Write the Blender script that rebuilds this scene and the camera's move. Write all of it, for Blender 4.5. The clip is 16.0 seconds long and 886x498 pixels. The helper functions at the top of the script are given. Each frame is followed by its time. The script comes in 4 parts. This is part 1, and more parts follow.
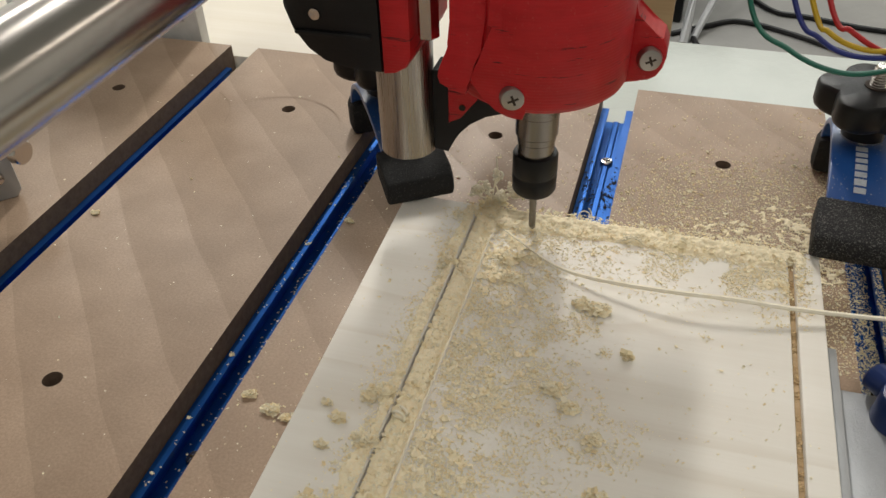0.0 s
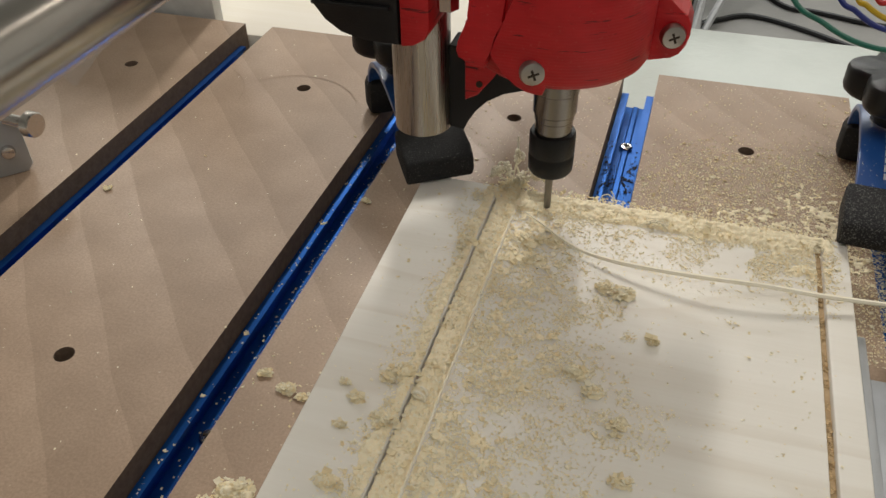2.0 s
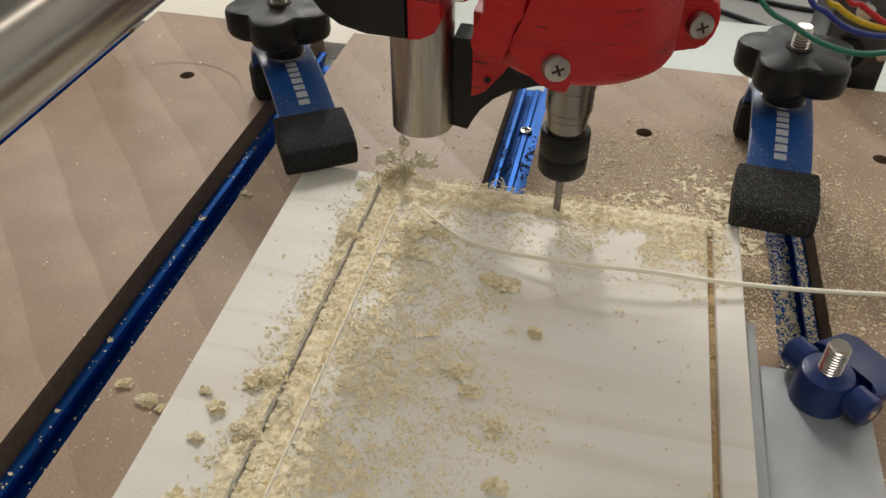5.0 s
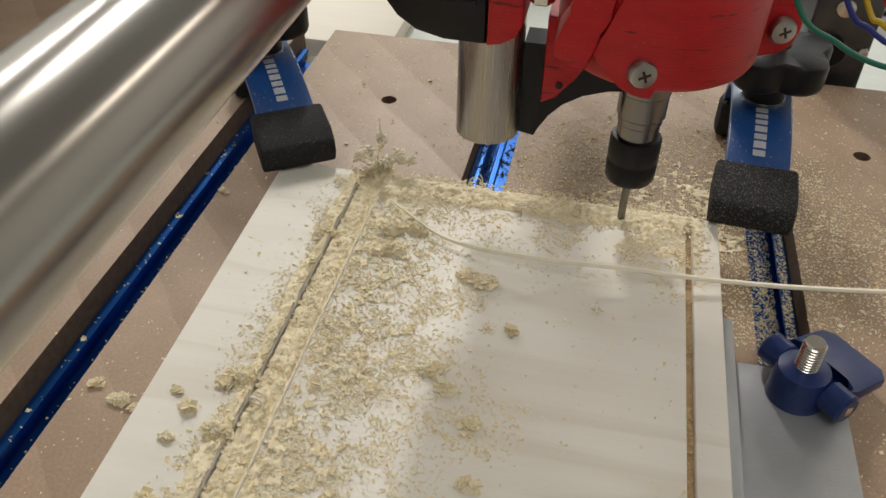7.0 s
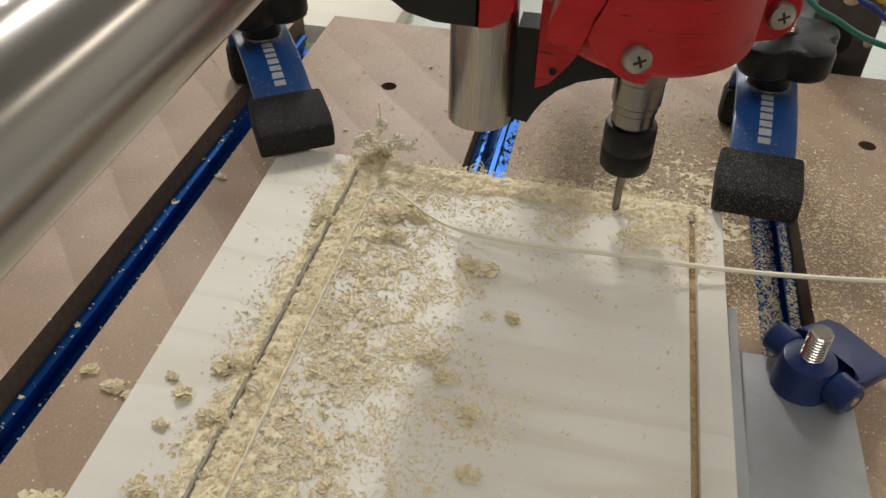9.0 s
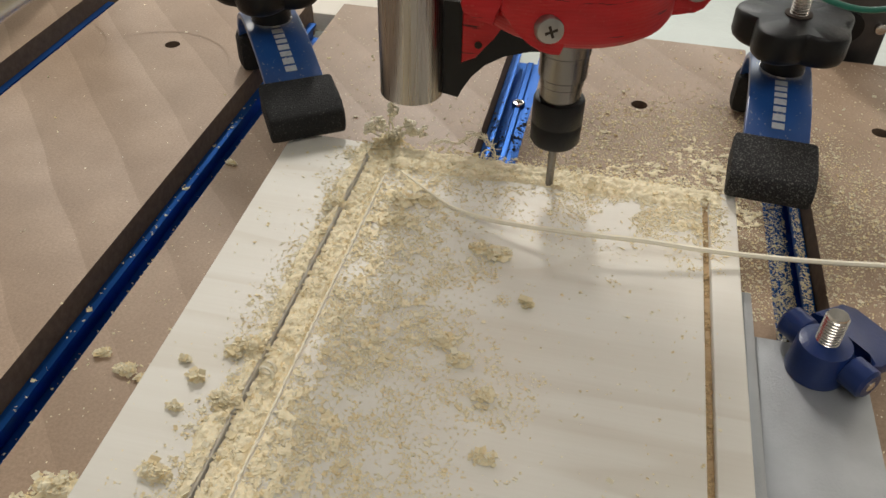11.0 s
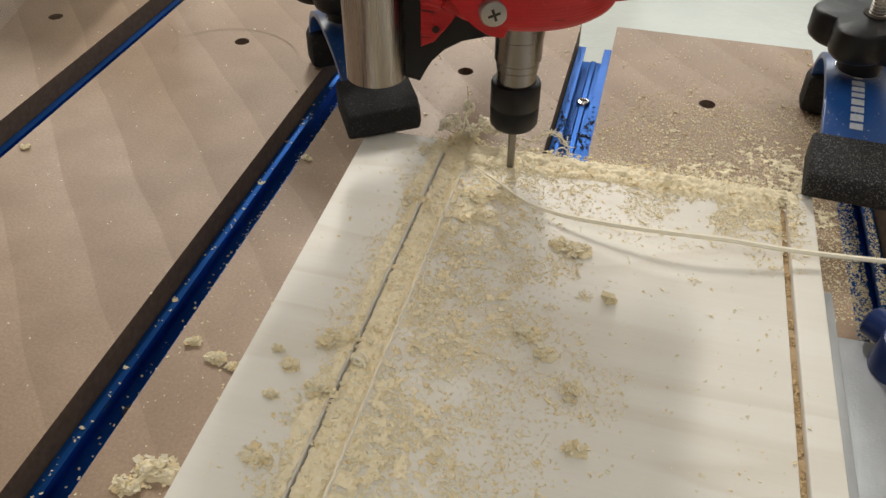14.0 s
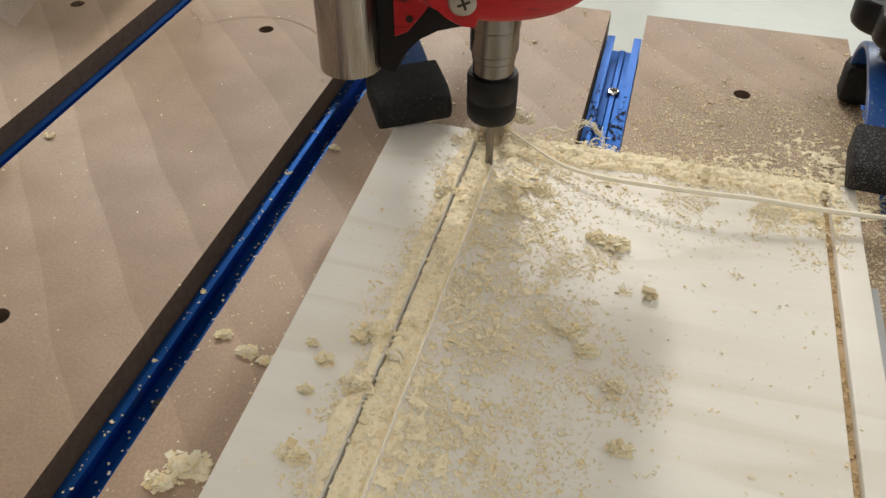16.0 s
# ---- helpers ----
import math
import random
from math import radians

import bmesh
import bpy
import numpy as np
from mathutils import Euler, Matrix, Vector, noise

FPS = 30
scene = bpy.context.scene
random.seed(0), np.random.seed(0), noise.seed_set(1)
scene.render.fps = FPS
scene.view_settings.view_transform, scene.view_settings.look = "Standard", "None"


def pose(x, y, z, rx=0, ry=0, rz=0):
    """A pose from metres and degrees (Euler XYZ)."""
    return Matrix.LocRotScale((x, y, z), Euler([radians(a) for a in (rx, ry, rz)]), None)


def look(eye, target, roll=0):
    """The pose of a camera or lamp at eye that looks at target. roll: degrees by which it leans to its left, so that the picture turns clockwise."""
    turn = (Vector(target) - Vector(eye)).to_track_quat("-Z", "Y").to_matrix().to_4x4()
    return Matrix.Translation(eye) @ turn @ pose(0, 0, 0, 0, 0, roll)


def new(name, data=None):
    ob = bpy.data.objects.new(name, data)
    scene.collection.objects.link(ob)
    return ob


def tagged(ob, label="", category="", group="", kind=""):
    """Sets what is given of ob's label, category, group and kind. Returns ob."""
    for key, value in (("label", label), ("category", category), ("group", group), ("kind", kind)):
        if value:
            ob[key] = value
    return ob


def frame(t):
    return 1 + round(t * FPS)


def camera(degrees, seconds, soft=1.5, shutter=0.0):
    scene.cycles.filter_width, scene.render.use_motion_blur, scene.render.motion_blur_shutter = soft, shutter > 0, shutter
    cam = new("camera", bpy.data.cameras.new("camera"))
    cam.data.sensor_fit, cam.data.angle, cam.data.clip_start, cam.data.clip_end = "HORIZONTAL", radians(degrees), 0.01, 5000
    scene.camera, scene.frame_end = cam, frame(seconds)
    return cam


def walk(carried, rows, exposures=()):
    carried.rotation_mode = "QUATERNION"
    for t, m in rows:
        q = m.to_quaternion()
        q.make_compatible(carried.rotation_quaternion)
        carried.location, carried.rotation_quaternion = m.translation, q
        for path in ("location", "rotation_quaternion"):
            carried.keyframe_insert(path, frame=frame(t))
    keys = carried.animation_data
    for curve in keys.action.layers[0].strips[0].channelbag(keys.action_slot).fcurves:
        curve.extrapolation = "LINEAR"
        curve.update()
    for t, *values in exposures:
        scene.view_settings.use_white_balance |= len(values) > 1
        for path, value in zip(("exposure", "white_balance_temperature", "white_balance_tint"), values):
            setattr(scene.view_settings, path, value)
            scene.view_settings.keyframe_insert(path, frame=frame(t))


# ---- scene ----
cam = camera(56.4, 16.0)
PATH = [
    (0, (0.127, 0.036, 0.245), (-0.342, 1.525, -1.005), -1.9),
    (0.5, (0.122, 0.035, 0.244), (-0.356, 1.521, -1.006), -1.9),
    (1, (0.119, 0.035, 0.243), (-0.361, 1.515, -1.013), -1.6),
    (1.5, (0.117, 0.033, 0.24), (-0.362, 1.508, -1.022), -1.2),
    (2, (0.119, 0.036, 0.237), (-0.352, 1.512, -1.028), -1.0),
    (2.5, (0.122, 0.041, 0.234), (-0.324, 1.517, -1.04), -0.8),
    (3, (0.125, 0.046, 0.23), (-0.292, 1.526, -1.049), -0.4),
    (3.5, (0.13, 0.053, 0.229), (-0.26, 1.536, -1.055), -0.1),
    (4, (0.134, 0.056, 0.226), (-0.223, 1.544, -1.061), 0.4),
    (6.5, (0.142, 0.059, 0.226), (-0.179, 1.558, -1.059), 0.8),
    (7, (0.144, 0.06, 0.224), (-0.168, 1.558, -1.064), 1.0),
    (7.5, (0.148, 0.06, 0.223), (-0.156, 1.559, -1.067), 1.1),
    (8, (0.148, 0.059, 0.221), (-0.152, 1.558, -1.069), 1.5),
    (8.5, (0.146, 0.06, 0.218), (-0.155, 1.553, -1.078), 1.5),
    (9, (0.143, 0.062, 0.219), (-0.163, 1.551, -1.082), 1.4),
    (9.2, (0.141, 0.061, 0.218), (-0.165, 1.549, -1.083), 1.4),
    (11.3, (0.14, 0.059, 0.215), (-0.178, 1.538, -1.094), 1.2),
    (11.5, (0.138, 0.058, 0.216), (-0.186, 1.536, -1.092), 1.1),
    (12, (0.133, 0.055, 0.221), (-0.211, 1.539, -1.075), 0.6),
    (12.5, (0.13, 0.052, 0.224), (-0.229, 1.535, -1.069), 0.3),
    (13, (0.126, 0.051, 0.222), (-0.241, 1.526, -1.077), 0.4),
    (13.5, (0.124, 0.051, 0.22), (-0.249, 1.517, -1.088), 0.4),
    (14, (0.122, 0.051, 0.217), (-0.254, 1.513, -1.096), 0.4),
    (14.5, (0.12, 0.053, 0.215), (-0.264, 1.506, -1.105), 0.2),
    (15, (0.116, 0.054, 0.216), (-0.273, 1.504, -1.106), 0.0),
    (15.5, (0.114, 0.054, 0.216), (-0.281, 1.5, -1.109), -0.2),
    (16, (0.112, 0.054, 0.213), (-0.283, 1.495, -1.116), 0.1),
]
walk(cam, [(t, look(eye, target, roll)) for t, eye, target, roll in PATH],
     [(0.0, -0.06), (1.0, -0.13), (4.0, -0.13), (6.5, -0.09), (9.0, -0.13), (11.5, -0.01), (13.0, 0.0), (16.0, 0.07)])

# ---- light ----
world = bpy.data.worlds.new("world")
scene.world = world
world.use_nodes = True
world.node_tree.nodes["Background"].inputs[0].default_value = (0.9, 0.95, 1.0, 1)
world.node_tree.nodes["Background"].inputs[1].default_value = 0.03


def tube_light(name, x, y, z, wide, long, watts, colour):
    data = bpy.data.lights.new(name, "AREA")
    data.shape, data.size, data.size_y, data.energy, data.color = "RECTANGLE", wide, long, watts, colour
    ob = new(name, data)
    ob.location = (x, y, z)
    return ob


CEIL = 1.75
WARM, PLAIN, COOL = (1.0, 0.90, 0.78), (1.0, 0.96, 0.90), (0.97, 1.0, 0.98)
tube_light("tube_light_main", -0.46, 2.20, CEIL - 0.07, 0.14, 0.8, 41, PLAIN)
tube_light("tube_light_main_far", -0.55, 4.90, CEIL - 0.07, 0.14, 2.2, 14, PLAIN)
tube_light("tube_light_side", 2.10, 1.00, CEIL - 0.07, 0.22, 1.2, 7, WARM)
tube_light("tube_light_side_far", 2.10, 4.20, CEIL - 0.07, 0.22, 3.6, 26, WARM)
tube_light("tube_light_left", -1.75, 2.30, CEIL - 0.07, 0.30, 1.2, 26, PLAIN)
tube_light("tube_light_rear", 0.35, -0.60, CEIL - 0.07, 0.80, 1.2, 11, PLAIN)
# Unseen source, added at the far end for the glare on the bench top.
tube_light("glare_light_far", 0.45, 4.20, CEIL - 0.07, 1.2, 0.6, 34, COOL)


# ---- materials ----
class Nodes:
    def __init__(self, name):
        self.mat = bpy.data.materials.new(name)
        self.mat.use_nodes = True
        self.tree = self.mat.node_tree
        self.bsdf = self.tree.nodes["Principled BSDF"]
        self.coord = self.tree.nodes.new("ShaderNodeTexCoord")

    def add(self, kind, **values):
        node = self.tree.nodes.new(kind)
        for key, value in values.items():
            node.inputs[key].default_value = value
        return node

    def link(self, a, b):
        self.tree.links.new(a, b)

    def mapped(self, scale, space="Object"):
        m = self.add("ShaderNodeMapping")
        m.inputs["Scale"].default_value = scale
        self.link(self.coord.outputs[space], m.inputs["Vector"])
        return m.outputs["Vector"]

    def noise(self, scale, detail=4.0, rough=0.55, stretch=(1, 1, 1), distort=0.0):
        n = self.add("ShaderNodeTexNoise", Scale=scale, Detail=detail, Roughness=rough, Distortion=distort)
        self.link(self.mapped(stretch), n.inputs["Vector"])
        return n.outputs["Fac"]

    def ramp(self, fac, *stops):
        r = self.add("ShaderNodeValToRGB")
        while len(r.color_ramp.elements) < len(stops):
            r.color_ramp.elements.new(0.5)
        for e, (at, c) in zip(r.color_ramp.elements, stops):
            e.position, e.color = at, (*c, 1) if len(c) == 3 else c
        self.link(fac, r.inputs["Fac"])
        return r.outputs["Color"]

    def mix(self, fac, a, b, blend="MIX"):
        m = self.tree.nodes.new("ShaderNodeMix")
        m.data_type, m.blend_type = "RGBA", blend
        for socket, value in ((m.inputs[0], fac), (m.inputs[6], a), (m.inputs[7], b)):
            if hasattr(value, "links"):
                self.link(value, socket)
            else:
                socket.default_value = value if not isinstance(value, tuple) else (*value, 1)
        return m.outputs[2]

    def bump(self, height, strength, distance):
        b = self.add("ShaderNodeBump", Strength=strength, Distance=distance)
        self.link(height, b.inputs["Height"])
        self.link(b.outputs["Normal"], self.bsdf.inputs["Normal"])

    def set(self, **values):
        names = dict(color="Base Color", rough="Roughness", metal="Metallic", spec="Specular IOR Level", coat="Coat Weight",
                     trans="Transmission Weight", ior="IOR", alpha="Alpha", sheen="Sheen Weight", subsurf="Subsurface Weight")
        for key, value in values.items():
            socket = self.bsdf.inputs[names[key]]
            if hasattr(value, "links"):
                self.link(value, socket)
            else:
                socket.default_value = (*value, 1) if isinstance(value, tuple) else value
        return self.mat


def m_mdf():
    n = Nodes("mdf")
    big = n.ramp(n.noise(7, 3), (0.3, (0.410, 0.292, 0.206)), (0.7, (0.495, 0.365, 0.266)))
    fine = n.ramp(n.noise(900, 3, 0.7), (0.35, (0.78, 0.77, 0.76)), (0.65, (1.0, 1.0, 1.0)))
    m = n.add("ShaderNodeMapping")
    m.inputs["Rotation"].default_value = (0, 0, radians(-42))
    n.link(n.coord.outputs["Object"], m.inputs["Vector"])
    w = n.add("ShaderNodeTexWave", Scale=11.0, Distortion=1.2, Detail=1.0)
    w.wave_profile = "SAW"
    n.link(m.outputs["Vector"], w.inputs["Vector"])
    # Milled swaths; the sheen of their bands is partly put into the colour.
    swath_sheen = n.ramp(w.outputs["Fac"], (0.0, (0.92, 0.915, 0.905)), (1.0, (1.05, 1.05, 1.05)))
    blot = n.ramp(n.noise(28, 4, 0.6), (0.35, (0.90, 0.89, 0.88)), (0.65, (1.03, 1.03, 1.03)))
    c = n.mix(1.0, n.mix(1.0, n.mix(1.0, big, fine, "MULTIPLY"), swath_sheen, "MULTIPLY"), blot, "MULTIPLY")
    n.bump(n.noise(1400, 2), 0.15, 0.0003)
    rough = n.ramp(w.outputs["Fac"], (0.0, (0.46,) * 3), (1.0, (0.38,) * 3))
    return n.set(color=c, rough=rough, spec=0.28)


def m_mdf_edge():
    n = Nodes("mdf_edge")
    c = n.ramp(n.noise(300, 4, 0.7), (0.3, (0.13, 0.088, 0.060)), (0.7, (0.20, 0.140, 0.098)))
    return n.set(color=c, rough=0.85)


def m_blue_metal():
    n = Nodes("blue_anodised")
    c = n.ramp(n.noise(30, 4), (0.3, (0.010, 0.085, 0.34)), (0.7, (0.020, 0.135, 0.50)))
    n.bump(n.noise(60, 2, 0.5, (40, 1, 40)), 0.08, 0.0002)
    return n.set(color=c, rough=0.30, metal=0.75)


def m_blue_paint():
    n = Nodes("blue_paint")
    dust = n.ramp(n.noise(700, 2, 0.5), (0.66, (0, 0, 0)), (0.74, (1, 1, 1)))
    c = n.mix(dust, n.ramp(n.noise(40, 3), (0.3, (0.012, 0.055, 0.21)), (0.7, (0.016, 0.075, 0.27))), (0.45, 0.43, 0.38))
    return n.set(color=c, rough=0.28, spec=0.6)


def m_wood(name, a, b, lines=0.0):
    n = Nodes(name)
    grain = n.noise(16, 4, 0.55, (0.30, 4.0, 4.0), 0.4)
    fine = n.noise(160, 3, 0.6, (0.12, 4.0, 4.0))
    c = n.mix(0.30, n.ramp(grain, (0.3, b), (0.62, a)), n.ramp(fine, (0.35, b), (0.65, a)))
    if lines:
        drift = n.noise(5, 2, 0.5, (0.5, 3.2, 1.0), 0.2)
        line = n.ramp(drift, (0.455, (0, 0, 0)), (0.495, (lines,) * 3), (0.502, (0, 0, 0)), (0.60, (0, 0, 0)), (0.640, (lines * 0.7,) * 3), (0.647, (0, 0, 0)))
        c = n.mix(line, c, (0.50, 0.40, 0.27))
    n.bump(fine, 0.12, 0.0003)
    return n.set(color=c, rough=0.50, spec=0.35)


def translucent(n, colour, share):
    """Lets part of the light through thin wood."""
    t = n.add("ShaderNodeBsdfTranslucent")
    n.link(colour, t.inputs["Color"])
    m = n.add("ShaderNodeMixShader", Fac=share)
    n.link(n.bsdf.outputs[0], m.inputs[1])
    n.link(t.outputs[0], m.inputs[2])
    n.link(m.outputs[0], n.tree.nodes["Material Output"].inputs["Surface"])
    return n.mat


def m_chip():
    n = Nodes("wood_chip")
    g = n.add("ShaderNodeNewGeometry")
    c = n.ramp(g.outputs["Random Per Island"], (0.0, (0.93, 0.79, 0.50)), (0.35, (0.96, 0.87, 0.63)), (1.0, (0.97, 0.92, 0.76)))
    n.set(color=c, rough=0.8, spec=0.15)
    return translucent(n, c, 0.25)


def m_dust():
    n = Nodes("saw_dust")
    c = n.ramp(n.noise(900, 4, 0.7), (0.3, (0.95, 0.81, 0.54)), (0.7, (0.98, 0.91, 0.70)))
    n.bump(n.noise(1200, 4, 0.7), 0.35, 0.0006)
    return n.set(color=c, rough=0.9, spec=0.1)


def m_steel(name, base=0.55, rough=0.28, stretch=(60, 60, 0.6), scale=30):
    n = Nodes(name)
    s = n.noise(scale, 3, 0.6, stretch)
    c = n.ramp(n.noise(9, 3), (0.3, (base * 0.92, base * 0.86, base * 0.80)), (0.7, (base * 1.06, base * 1.0, base * 0.94)))
    r = n.ramp(s, (0.3, (rough * 0.85,) * 3), (0.7, (rough * 1.2,) * 3))
    n.bump(s, 0.05, 0.0002)
    return n.set(color=c, rough=r, metal=1.0)


def m_red():
    n = Nodes("red_print")
    layer = n.add("ShaderNodeTexWave", Scale=260.0, Distortion=0.6, Detail=1.0)
    layer.bands_direction = "Z"
    n.link(n.mapped((1, 1, 1)), layer.inputs["Vector"])
    crack = n.ramp(n.noise(46, 4, 0.65, (0.8, 0.8, 9.0)), (0.345, (1, 1, 1)), (0.365, (0, 0, 0)))
    base = n.ramp(n.noise(60, 4, 0.6, (1, 1, 3)), (0.3, (0.43, 0.006, 0.010)), (0.7, (0.54, 0.011, 0.017)))
    dust = n.ramp(n.noise(600, 3, 0.6), (0.62, (0, 0, 0)), (0.80, (0.18, 0.18, 0.18)))
    c = n.mix(dust, n.mix(crack, base, (0.10, 0.004, 0.005)), (0.62, 0.25, 0.20))
    n.bump(n.mix(1.0, layer.outputs["Fac"], n.mix(crack, (1.0, 1.0, 1.0), (0.0, 0.0, 0.0)), "MULTIPLY"), 0.14, 0.0004)
    return n.set(color=c, rough=0.44, spec=0.4)


def m_plain(name, colour, rough=0.5, metal=0.0, vary=0.12, scale=60, bump=0.0):
    n = Nodes(name)
    lo, hi = (tuple(v * (1 - vary) for v in colour), tuple(min(1, v * (1 + vary)) for v in colour))
    c = n.ramp(n.noise(scale, 4), (0.3, lo), (0.7, hi))
    if bump:
        n.bump(n.noise(scale * 12, 3, 0.7), 0.6, bump)
    return n.set(color=c, rough=rough, metal=metal)


def m_foam(name, dusty):
    n = Nodes(name)
    dust = n.ramp(n.noise(1500, 3, 0.6), (0.60 - dusty, (0, 0, 0)), (0.74 - dusty, (1, 1, 1)))
    c = n.mix(dust, (0.012, 0.012, 0.013), (0.15, 0.145, 0.135))
    n.bump(n.noise(1300, 3, 0.7), 0.8, 0.0006)
    return n.set(color=c, rough=0.75, spec=0.4)


def m_table():
    n = Nodes("table_laminate")
    c = n.ramp(n.noise(12, 4), (0.3, (0.70, 0.77, 0.74)), (0.7, (0.80, 0.86, 0.83)))
    n.bump(n.noise(120, 3, 0.6), 0.35, 0.0010)
    return n.set(color=c, rough=0.22, spec=0.6)


def m_floor():
    n = Nodes("concrete_floor")
    c = n.ramp(n.noise(3, 5, 0.6), (0.3, (0.17, 0.17, 0.165)), (0.7, (0.25, 0.25, 0.24)))
    n.bump(n.noise(60, 4), 0.2, 0.002)
    return n.set(color=c, rough=0.4)


def m_film():
    n = Nodes("clear_film")
    n.bump(n.noise(90, 3, 0.6), 0.5, 0.002)
    return n.set(color=(0.95, 0.96, 0.97), rough=0.10, trans=0.0, alpha=0.11, spec=0.8)


MDF, MDF_EDGE, BLUE, BLUE_PAINT = m_mdf(), m_mdf_edge(), m_blue_metal(), m_blue_paint()
PINE = m_wood("pale_wood", (0.86, 0.83, 0.76), (0.81, 0.77, 0.69), 0.20)
PLY = m_wood("plywood", (0.86, 0.81, 0.71), (0.80, 0.74, 0.62))
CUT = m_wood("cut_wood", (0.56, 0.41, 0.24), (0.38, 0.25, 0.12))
CHIP, DUST = m_chip(), m_dust()
RAIL = m_steel("brushed_steel", 0.38, 0.21, (6, 0.25, 6))
STEEL = m_steel("turned_steel", 0.25, 0.22, (3, 3, 90))
SCREW = m_steel("screw_steel", 0.42, 0.34, (8, 8, 8))
ZSTEEL = m_steel("tube_steel", 0.40, 0.28, (60, 60, 0.6))
ZINC = m_steel("zinc", 0.66, 0.22, (8, 8, 8))
BIT = m_steel("carbide", 0.22, 0.3, (8, 8, 60))
ALU = m_plain("dull_aluminium", (0.42, 0.435, 0.45), 0.45, 0.45, 0.06, 90, 0.0002)
RED = m_red()
BLACK = m_plain("black_plastic", (0.007, 0.007, 0.008), 0.42, 0, 0.3, 80, 0.0002)
BLACK.node_tree.nodes["Principled BSDF"].inputs["Specular IOR Level"].default_value = 0.3
KNOB = m_plain("black_knob", (0.005, 0.005, 0.006), 0.32, 0, 0.3, 200, 0.0002)
KNOB.node_tree.nodes["Principled BSDF"].inputs["Specular IOR Level"].default_value = 0.3
FOAM, DUSTY_FOAM = m_foam("black_foam", 0.0), m_foam("dusty_foam", 0.07)
NAVY = m_plain("navy_plastic", (0.007, 0.024, 0.115), 0.30, 0, 0.2, 60, 0.0002)
WHITE = m_plain("white_print", (0.46, 0.49, 0.53), 0.6, 0, 0.15, 400)
CARD = m_plain("white_card", (0.72, 0.72, 0.70), 0.6)
INK = m_plain("grey_ink", (0.16, 0.16, 0.17), 0.7)
TABLE, FLOOR, FILM = m_table(), m_floor(), m_film()
WALL = m_plain("wall_paint", (0.70, 0.70, 0.67), 0.8, 0, 0.04, 4)
TAN = m_wood("tan_board", (0.52, 0.36, 0.20), (0.44, 0.29, 0.15))
# Near-black colour that paints the shade inside holes and recesses.
HOLE_SHADE = m_plain("hole_shade", (0.035, 0.024, 0.017), 0.9)


# ---- building helpers ----
def link_mesh(name, bm, material, smooth=None):
    me = bpy.data.meshes.new(name)
    bmesh.ops.recalc_face_normals(bm, faces=bm.faces)
    bm.to_mesh(me)
    bm.free()
    for m in material if isinstance(material, (list, tuple)) else [material]:
        me.materials.append(m)
    if smooth is not None:
        me.polygons.foreach_set("use_smooth", [True] * len(me.polygons))
        me.set_sharp_from_angle(angle=radians(smooth))
    return new(name, me)


def part(name, bm, material, parent, label="", smooth=35):
    ob = link_mesh(name, bm, material, smooth)
    ob.parent = parent
    return tagged(ob, label)


def thing(name, bm, material, label, category, group="", kind="", smooth=35):
    return tagged(link_mesh(name, bm, material, smooth), label, category, group, kind)


def root(name, m, label, category, group="", kind=""):
    ob = new(name)
    ob.empty_display_size = 0.02
    ob.matrix_world = m
    return tagged(ob, label, category, group, kind)


def box(bm, x0, x1, y0, y1, z0, z1, bevel=0.0, m=None):
    made = bmesh.ops.create_cube(bm, size=1.0)["verts"]
    for v in made:
        v.co = Vector((x0 + (v.co.x + 0.5) * (x1 - x0), y0 + (v.co.y + 0.5) * (y1 - y0), z0 + (v.co.z + 0.5) * (z1 - z0)))
        if m:
            v.co = m @ v.co
    if bevel:
        edges = list({e for v in made for e in v.link_edges})
        bmesh.ops.bevel(bm, geom=edges, offset=bevel, segments=2, affect="EDGES", profile=0.5)
    return bm


def lathe(bm, profile, steps=40, m=None, close=True):
    """Turns a profile of (radius, z) round the z axis."""
    rings = []
    for r, z in profile:
        ring = []
        for k in range(steps):
            a = 2 * math.pi * k / steps
            co = Vector((r * math.cos(a), r * math.sin(a), z))
            ring.append(bm.verts.new(m @ co if m else co))
        rings.append(ring)
    for a, b in zip(rings, rings[1:]):
        for k in range(steps):
            bm.faces.new((a[k], a[(k + 1) % steps], b[(k + 1) % steps], b[k]))
    if close:
        bm.faces.new(rings[0][::-1])
        bm.faces.new(rings[-1])
    return bm


def prism(bm, outline, z0, z1, m=None, bevel=0.0):
    """A flat outline of (x, y) drawn out from z0 to z1."""
    low = [bm.verts.new((x, y, z0)) for x, y in outline]
    high = [bm.verts.new((x, y, z1)) for x, y in outline]
    n = len(outline)
    faces = [bm.faces.new(low[::-1]), bm.faces.new(high)]
    for k in range(n):
        faces.append(bm.faces.new((low[k], low[(k + 1) % n], high[(k + 1) % n], high[k])))
    if bevel:
        edges = list({e for f in faces[:2] for e in f.edges})
        out = bmesh.ops.bevel(bm, geom=edges, offset=bevel, segments=2, affect="EDGES", profile=0.5)
    if m:
        for v in bm.verts:
            v.co = m @ v.co
    return bm


def smooth_line(points, steps=8):
    """A Catmull-Rom line through the points."""
    pts = [Vector(p) for p in points]
    out = []
    for k in range(len(pts) - 1):
        p0, p1, p2, p3 = pts[max(k - 1, 0)], pts[k], pts[k + 1], pts[min(k + 2, len(pts) - 1)]
        for s in range(steps):
            t = s / steps
            out.append(0.5 * (2 * p1 + (p2 - p0) * t + (2 * p0 - 5 * p1 + 4 * p2 - p3) * t * t + (3 * p1 - p0 - 3 * p2 + p3) * t ** 3))
    return out + [pts[-1]]


